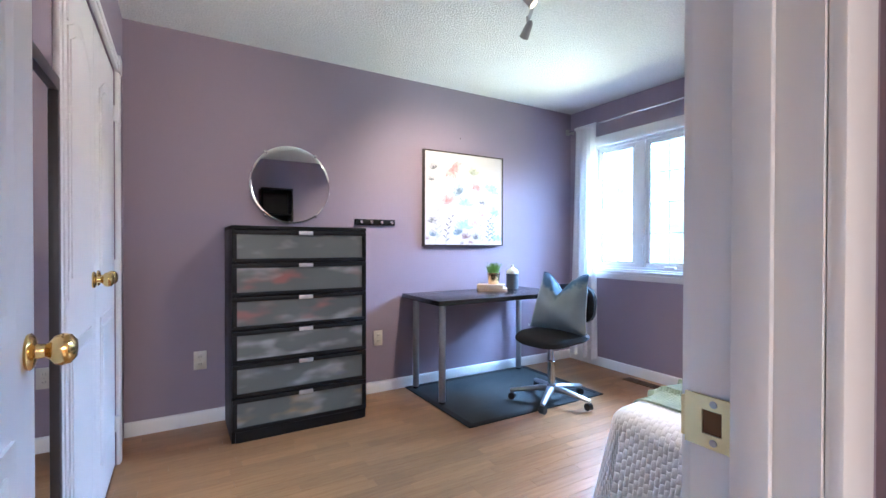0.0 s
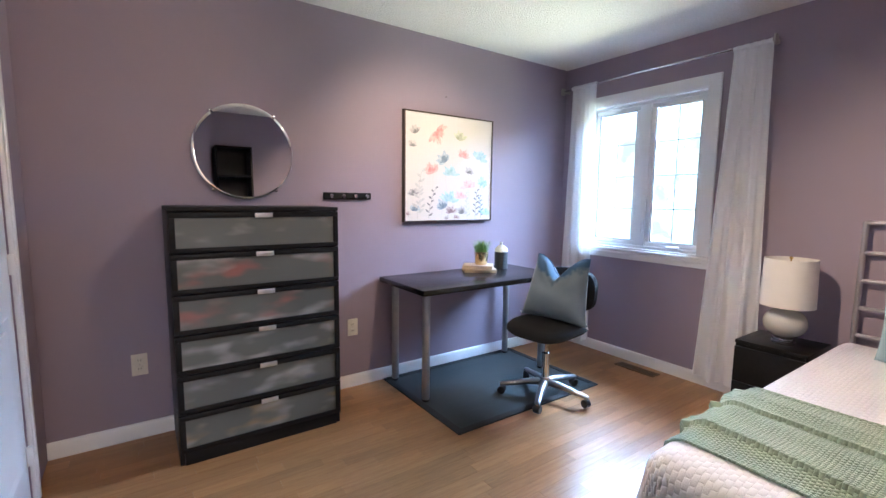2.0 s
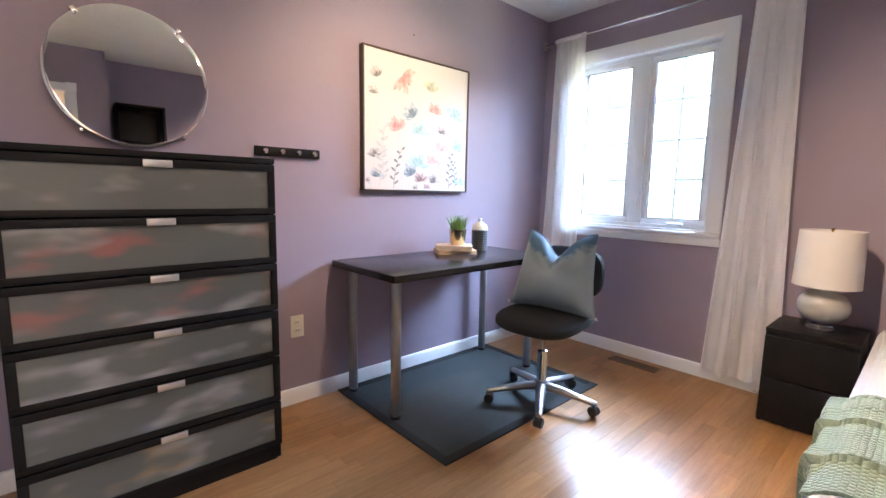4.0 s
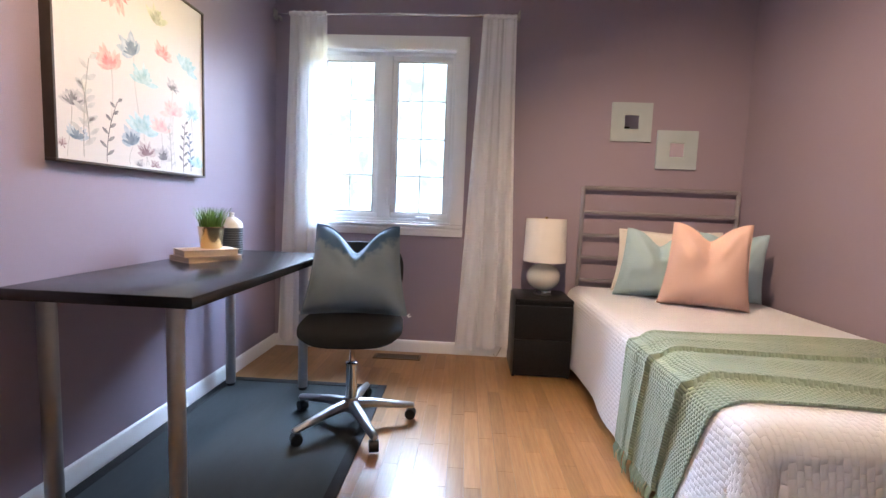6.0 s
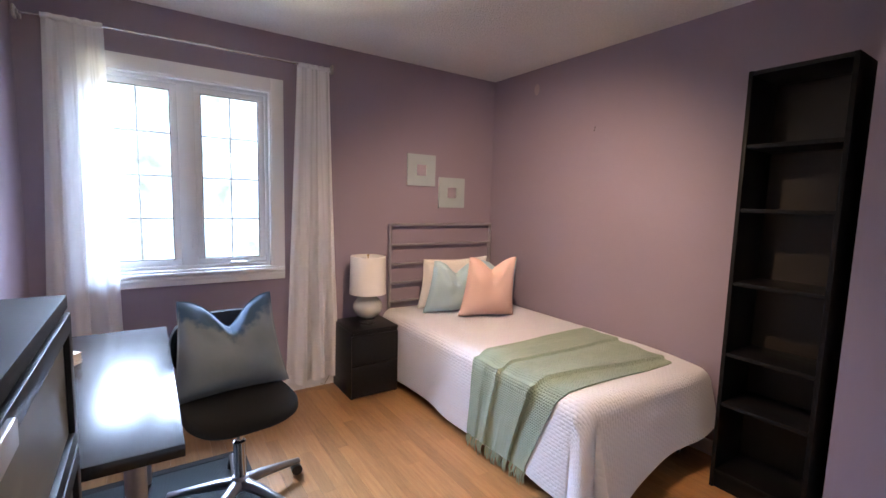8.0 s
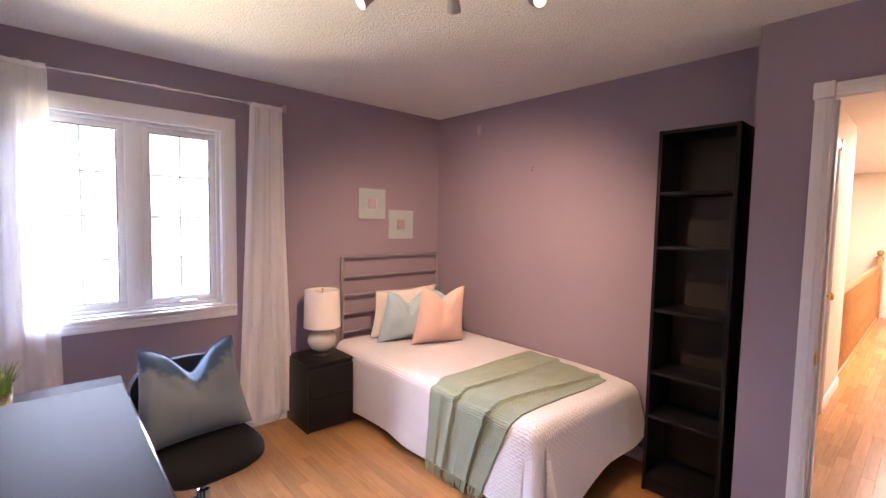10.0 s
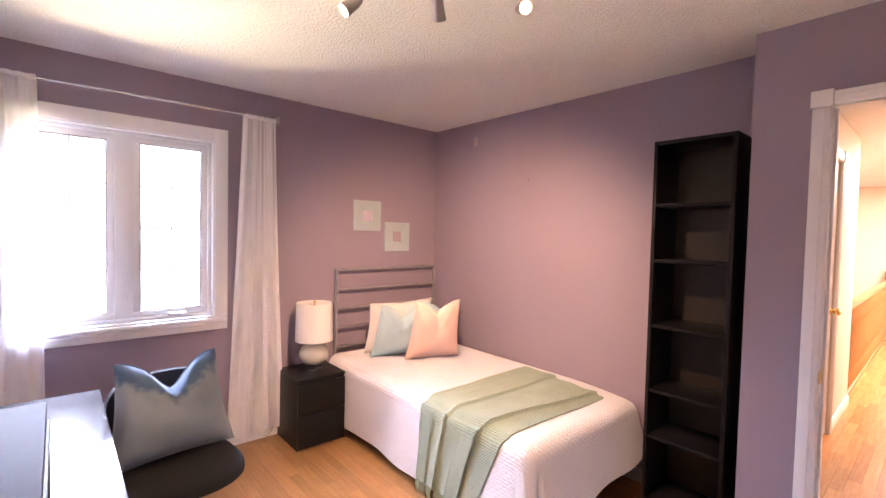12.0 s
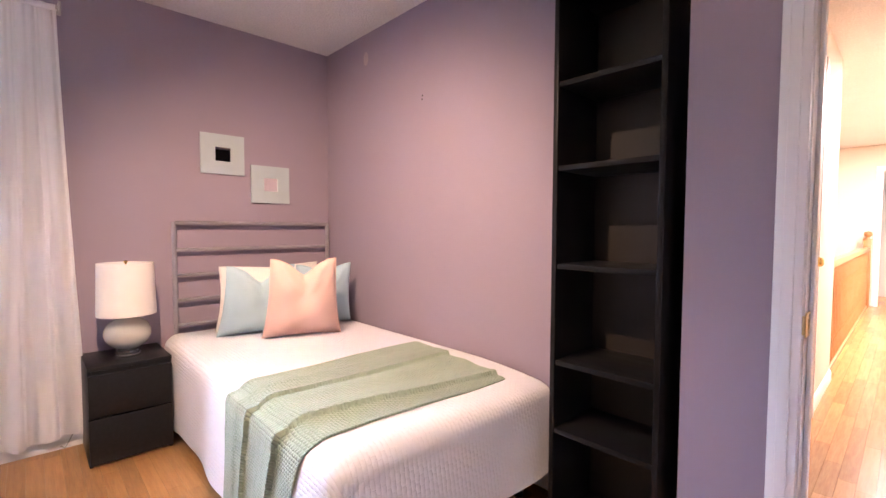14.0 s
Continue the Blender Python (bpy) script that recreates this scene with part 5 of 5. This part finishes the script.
def drape(x, y, lift=0.0, foot=0.0):
    """A point of cloth on the bed from its place on the flat cloth, x towards the foot, y towards the open side."""
    a, b = x - (BX1 - BX0 - RS), y - (BY1 - BY0 - RS)      # past the foot edge, past the side edge
    if a > 0 and b > 0:
        r, th = math.hypot(a, b), math.atan2(b, a)
        out, drop = over(r)
        flare = 0.22 * max(0.0, drop - RS) * math.sin(2 * th) ** 2
        dx, dy = (out + flare) * math.cos(th), (out + flare) * math.sin(th)
        drop = min(drop, BZ - 0.006)
        px, py = BX1 - BX0 - RS + dx, BY1 - BY0 - RS + dy
    else:
        ox, da = over(a) if a > 0 else (a, 0.0)
        oy, db = over(b) if b > 0 else (b, 0.0)
        drop = da + db
        px, py = BX1 - BX0 - RS + ox, BY1 - BY0 - RS + oy
        hang = max(0.0, drop - RS)
        if b > 0:
            py += 0.010 * hang / 0.45 * (math.sin(7.5 * x + 0.6) + 0.5 * math.sin(15.3 * x)) + 0.02 * hang
        if a > 0:
            px += 0.016 * hang / 0.4 * (math.sin(6.2 * y + 1.2) + 0.5 * math.sin(13 * y)) + 0.20 * hang
    z = BZ - drop + lift * (1 if drop < RS else 0.5)
    if drop < RS:
        z += 0.004 * math.sin(5 * x + 2) * math.sin(6 * y) - 0.012 * max(0, 1 - y / 0.12)
    sag = min(1.0, max(0.0, (x - 1.42) / 0.46))
    z -= 0.03 * sag * sag * (1.0 - 0.6 * min(1.0, max(0.0, y / 0.95))) * max(0.0, 1 - drop / 0.4)
    out_l = lift if drop >= RS * 0.5 else 0
    return BX1 - px - (out_l if a > 0 else 0), BY0 + py + (out_l if b > 0 else 0), max(0.006, z)


LXc, LYc = BX1 - BX0 + 0.40, BY1 - BY0 + 0.44


def spread(u, v):
    x, y = u * LXc, v * LYc
    tail = max(0.0, (u - 0.75) / 0.25)
    x += tail * (0.012 * math.sin(9 * y) - 0.125 * max(0.0, 1 - y / 0.95) ** 1.1 + 0.09 * math.exp(-((y - 1.12) / 0.25) ** 2))
    y += 0.008 * math.sin(6 * x + 1) * max(0.0, (v - 0.7) / 0.3)
    return Vector(drape(x, y))


qb = thing("bedspread", ((BX0 + BX1) / 2, (BY0 + BY1) / 2, 0.03), "white quilted bedspread hanging to the floor", "bedspread")
bm = sheet(spread, 150, 110, 0.008, cloth=(LXc, LYc))
part("cloth", bm, QUILT, qb)
edge = [spread(1.0, k / 60) for k in range(61)] + [spread(1 - k / 80, 1.0) for k in range(1, 81)]
part("hem", tube(edge, 0.006, 6), QUILT, qb)

# knitted throw across the foot end, with long folds and a fringe
TH0, TH1 = BX1 - 2.088, BX1 - 1.505      # from the head, on the flat cloth


def throw_at(u, v):
    y = 0.155 + v * 1.34
    hang = min(1.0, max(0, y - 1.03) / 0.43)
    wide = 1 - 0.24 * hang
    x = TH0 + 0.012 * math.sin(2.2 * y) - 0.02 * hang + u * (TH1 - TH0) * wide + 0.02 * (1 - v) * (u - 0.2)
    w = u + 0.012 * math.sin(6 * v + 1) + 0.006 * math.sin(17 * v)
    run = min(1.0, v / 0.62)
    first, second = 0.43 - 0.10 * run, 0.93 - 0.20 * run      # edges of the folded layers
    ridge = 0.004 * math.sin(9 * u + 2) * math.sin(2.5 * v)
    for c, s, hgt in ((first, 0.035, 0.006), (second, 0.035, 0.007), (1.0, 0.03, 0.004), (0.0, 0.03, 0.004), (0.5 * first, 0.05, 0.003 + 0.004 * hang), (0.5 * (first + second), 0.05, 0.005 * hang)):
        d = (w - c) / s
        ridge += hgt * (math.exp(-d * d) if d < 0 else math.exp(-(d * 3.0) ** 2))
    layer = 0.030 - (0.011 if w > first else 0) - (0.010 if w > second else 0)
    p = drape(x, y, layer + ridge + 0.003 * math.sin(23 * u + 7 * v))
    return Vector(p)


th = thing("throw_blanket", (1.75, 0.65, 0.1), "sage green knitted throw with fringe, folded across the bed", "blanket")
part("cloth", sheet(throw_at, 160, 130, 0.008, cloth=(0.58, 1.34)), THROW, th)
bm = bmesh.new()
r = random.Random(9)
for k in range(34):
    u = (k + 0.5) / 34
    p = throw_at(u, 1.0)
    for q in range(2):
        e = p + Vector((r.uniform(-0.012, 0.012), 0.006 + r.uniform(-0.004, 0.014), -r.uniform(0.05, 0.075)))
        mid = (p + e) / 2 + Vector((r.uniform(-0.006, 0.006), 0.008, 0))
        tube((p + Vector((0, 0, 0.004)), mid, e), 0.0032, 5, bm, taper=(1.2, 1, 0.6))
part("fringe", bm, THROW, th, "knotted wool fringe")

# pillows against the headboard
def pillow_pose(x, y, yaw, lean):
    return pose(x, y, BZ + 0.006, 0, 0, yaw) @ pose(0, 0, 0, -lean, 0, 0)


# cushion front looks along its own +y; yaw 90 turns it to the foot end
place_cushion("sham_pillow", 0.62, 0.41, 0.13, 0.01, 11, pillow_pose(3.18, 0.545, 90, 12), IVORY, "ivory cotton pillow leaning on the headboard", 0.006)
place_cushion("blue_cushion", 0.43, 0.43, 0.13, 0.095, 12, pillow_pose(2.985, 0.668, 79, 14), PALEBLUE, "pale blue linen cushion on the bed")
place_cushion("blue_cushion", 0.42, 0.42, 0.13, 0.06, 13, pillow_pose(2.97, 0.285, 84, 14), PALEBLUE, "pale blue linen cushion behind the pink one")
place_cushion("pink_cushion", 0.415, 0.475, 0.14, 0.085, 14, pillow_pose(2.75, 0.505, 72, 13), PINK, "blush pink linen cushion with a dented top")

# small pictures above the bed
for y0, z0 in ((0.617, 1.513), (0.312, 1.340)):
    pc = thing("small_picture", (E - 0.008, y0 + 0.132, z0), "small square sage frame around a tiny mirror", "picture", "pair of pictures")
    w, q = 0.262, 0.085
    bm = bmesh.new()
    for a in ((0, w, 0, q), (0, w, w - q, w), (0, q, q, w - q), (w - q, w, q, w - q)):
        box(E - 0.016, E, y0 + a[0], y0 + a[1], z0 + a[2] * 0.96, z0 + a[3] * 0.96, bm=bm)
    part("frame", bm, PICFRAME, pc)
    part("mirror_glass", box(E - 0.011, E - 0.004, y0 + q, y0 + w - q, z0 + q * 0.96, z0 + (w - q) * 0.96), MIRROR, pc)

# ---- bookcase ----
KX0, KX1, KY0, KY1, KZ = 0.802, 1.187, 0.016, 0.30, 2.02
bc = thing("bookcase", ((KX0 + KX1) / 2, (KY0 + KY1) / 2, 0), "tall narrow empty black-brown bookcase", "bookcase")
part("side_panel", box(KX0, KX0 + 0.018, KY0, KY1, 0, KZ, 0.001), BLACKWOOD, bc)
part("side_panel", box(KX1 - 0.018, KX1, KY0, KY1, 0, KZ, 0.001), BLACKWOOD, bc)
part("top", box(KX0 + 0.018, KX1 - 0.018, KY0, KY1 - 0.002, KZ - 0.02, KZ - 0.001, 0.001), BLACKWOOD, bc)
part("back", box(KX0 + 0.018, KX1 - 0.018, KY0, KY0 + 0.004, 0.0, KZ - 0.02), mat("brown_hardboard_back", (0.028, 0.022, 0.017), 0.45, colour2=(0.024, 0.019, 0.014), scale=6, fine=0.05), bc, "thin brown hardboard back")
part("plinth", box(KX0 + 0.018, KX1 - 0.018, KY1 - 0.03, KY1 - 0.012, 0, 0.075, 0.001), BLACKWOOD, bc)
for z in (0.095, 0.443, 0.695, 1.045, 1.395, 1.69):
    part("shelf", box(KX0 + 0.0185, KX1 - 0.0185, KY0 + 0.004, KY1 - 0.006, z - 0.018, z, 0.001), BLACKWOOD, bc)

# ---- ceiling light with three spots ----
cl = thing("ceiling_light", (1.415, 1.635, 2.34), "brushed nickel wavy ceiling bar with three lit spots", "ceiling light")
A, B = Vector((1.66, 1.902, 0)), Vector((1.181, 1.388, 0))
along = (B - A).normalized()
side = Vector((-along.y, along.x, 0))
mid = (A + B) / 2
part("canopy", lathe([(0, -0.026), (0.045, -0.026), (0.058, -0.020), (0.062, -0.004), (0.062, 0), (0, 0)], (mid.x, mid.y, H), 40), NICKEL, cl)
bm = bmesh.new()
nseg, L = 40, (B - A).length
rings = []
for k in range(nseg + 1):
    f = k / nseg
    c = A + (B - A) * f + side * 0.028 * math.sin(2 * math.pi * f)
    ring = []
    for w, z in ((-0.010, -0.004), (0.010, -0.004), (0.010, 0.004), (-0.010, 0.004)):
        ring.append(bm.verts.new((c.x + side.x * w, c.y + side.y * w, H - 0.032 + z)))
    rings.append(ring)
for a, b in zip(rings, rings[1:]):
    for i in range(4):
        bm.faces.new((a[i], a[(i + 1) % 4], b[(i + 1) % 4], b[i]))
bm.faces.new(rings[0][::-1])
bm.faces.new(rings[-1])
part("bar", bm, NICKEL, cl, "brushed nickel wavy bar")
for at, to, share, cone in SPOTS:
    at, to = Vector(at), Vector(to)
    way = (to - at).normalized()
    M = Matrix.Translation(at) @ way.to_track_quat("Z", "Y").to_matrix().to_4x4()
    hd = part("spot_head", lathe([(0, -0.055), (0.008, -0.054), (0.016, -0.042), (0.021, -0.02), (0.023, 0.01), (0.026, 0.032), (0.0265, 0.042), (0.0245, 0.042), (0.022, 0.03), (0, 0.026)], n=28, m=M), NICKEL, cl, "nickel spot head")
    part("bulb", lathe([(0, 0.044), (0.012, 0.0435), (0.022, 0.041), (0.0225, 0.034), (0, 0.032)], n=24, m=M), BULB, hd, "lit halogen bulb")
    part("stem", tube((at + way * -0.01, (at.x, at.y, H - 0.034)), 0.005, 10), NICKEL, hd)

# ---- hall: closed door, railing, far end ----
hd = thing("door_2", (HX1 + 0.02, -1.39, 0), "white panelled hall door, closed", "door", kind="structure")
M = Matrix(((0, 0, -1, HX1 + 0.012), (-1, 0, 0, -0.955), (0, 1, 0, 0.01), (0, 0, 0, 1)))
door_leaf(hd, 0.87, 2.10, M, 0.035, 0.13)
part("door_handle", knob(None, (HX1 + 0.012, -1.74, 0.98), (-1, 0, 0)), BRASS, hd, "brass knob")
rl = thing("stair_railing", (HX1 + 0.05, -5.2, 0), "varnished oak stair railing with turned balusters", "railing")
prof = [(-0.03, 0.86), (0.03, 0.86), (0.033, 0.885), (0.022, 0.912), (-0.022, 0.912), (-0.033, 0.885)]
bm = bmesh.new()
ra = [[bm.verts.new((HX1 + 0.05 + px, y, pz2)) for px, pz2 in prof] for y in (-2.86, -7.5)]
for i in range(6):
    bm.faces.new((ra[0][i], ra[0][(i + 1) % 6], ra[1][(i + 1) % 6], ra[1][i]))
bm.faces.new(ra[0])
bm.faces.new(ra[1][::-1])
part("handrail", bm, OAK, rl)
part("shoe_rail", box(HX1 + 0.02, HX1 + 0.08, -7.5, -2.86, 0.0, 0.03, 0.004), OAK, rl)
base = lathe([(0, 0.03), (0.017, 0.03), (0.017, 0.20), (0.012, 0.215), (0.018, 0.25), (0.02, 0.32), (0.013, 0.55), (0.011, 0.68), (0.016, 0.70), (0.016, 0.862), (0, 0.862)], (HX1 + 0.05, -2.96, 0), 10)
first = part("baluster", base, OAK, rl)
for k in range(1, 40):
    y = -0.1145 * k
    ob = new("baluster", first.data)
    ob.parent = rl
    ob.location = (0, y, 0)
nw = part("newel_post", box(HX1 + 0.005, HX1 + 0.095, -7.62, -7.53, 0, 1.02, 0.006), OAK, rl)
part("newel_cap", lathe([(0, 1.02), (0.055, 1.02), (0.055, 1.035), (0.025, 1.045), (0.022, 1.06), (0.045, 1.085), (0.05, 1.11), (0.04, 1.14), (0, 1.155)], (HX1 + 0.05, -7.575, 0), 20), OAK, nw)
casing("far_door_casing", "x", HY, 1, -0.1, 0.62, 2.05)

# ---- floors: oak strips laid along x ----
structure("floor", box(WX - 0.7, E, DY - T, N, -0.08, -0.004), JOINT, "honey oak strip laminate floor", "floor")
structure("floor_alcove", box(RX - T, E, 0, DY - T, -0.08, -0.004), JOINT, "floor under the bed and bookcase", "floor")
floor_ob = bpy.data.objects["floor"]
r = random.Random(21)
SW = 0.0655
near, rest = [], []
y = N
while y > 0.0:
    ya, yb = max(y - SW, 0.0), y
    x = (WX if yb > DY - T + 0.02 else RX) - r.uniform(0, 0.4)
    xe = E
    while x < xe:
        ln = r.choice((0.30, 0.38, 0.46, 0.54, 0.62))
        x0, x1 = max(x, WX if yb > DY - T + 0.02 else RX), min(x + ln, xe)
        if x1 - x0 > 0.02:
            hidden = ya > 2.25 and x0 > 1.5 and x1 < 2.7 or yb < 1.05 and x0 > 1.45
            (rest if hidden or yb < 0.3 or (x1 < 0.2 and yb > 2.7) or (x1 > 1.6 and yb > 2.95) else near).append((x0, x1, ya, yb))
        x += ln
    y -= SW
near.sort(key=lambda s: (s[0] + s[1] - 3.2) ** 2 + (s[2] + s[3] - 3.4) ** 2)
near, rest = near[:300], rest + near[300:]


def strip_verts(x0, x1, y0, y1):
    g, b = 0.00015, 0.0003
    lo = [(x0 + g, y0 + g, -0.004), (x1 - g, y0 + g, -0.004), (x1 - g, y1 - g, -0.004), (x0 + g, y1 - g, -0.004)]
    hi = [(x0 + g + b, y0 + g + b, 0), (x1 - g - b, y0 + g + b, 0), (x1 - g - b, y1 - g - b, 0), (x0 + g + b, y1 - g - b, 0)]
    return lo + hi


STRIPF = [(4, 5, 6, 7), (0, 1, 5, 4), (1, 2, 6, 5), (2, 3, 7, 6), (3, 0, 4, 7)]
fo = Vector(floor_ob.location)
shared = {}
for x0, x1, y0, y1 in near:
    key = (round(x1 - x0, 3), round(y1 - y0, 4))
    if key not in shared:
        me = bpy.data.meshes.new("plank")
        me.from_pydata(strip_verts(0, x1 - x0, 0, y1 - y0), [], STRIPF)
        me.materials.append(FLOORM)
        shared[key] = me
    ob = new("plank", shared[key])
    ob.parent = floor_ob
    ob.location = Vector((x0, y0, 0)) - fo


def joined(name, strips, material, parent, swap=False):
    vs, fs = [], []
    for s in strips:
        n0 = len(vs)
        vs += strip_verts(*s)
        fs += [tuple(n0 + i for i in f) for f in STRIPF]
    me = bpy.data.meshes.new(name)
    me.from_pydata(vs, [], fs)
    me.materials.append(material)
    ob = new(name, me)
    ob.parent = parent
    ob.location = -Vector(parent.location)
    return tagged(ob, kind="stuff")


joined("planks", rest, FLOORM, floor_ob)
hf = structure("hall_floor", box(HX0, HX1 + 0.15, HY - 1.5, DY - T, -0.08, -0.004), JOINT, "warm oak strip floor of the hall", "floor")
hs = []
x = HX0
while x < HX1 + 0.1:
    y = HY - 1.5 - r.uniform(0, 0.4)
    while y < DY - T:
        ln = r.choice((0.4, 0.5, 0.6, 0.8))
        y0, y1 = max(y, HY - 1.5), min(y + ln, DY - T)
        if y1 - y0 > 0.02:
            hs.append((x, x + 0.0655, y0, y1))
        y += ln
    x += 0.0655
joined("planks", hs, HALLW_M, hf)
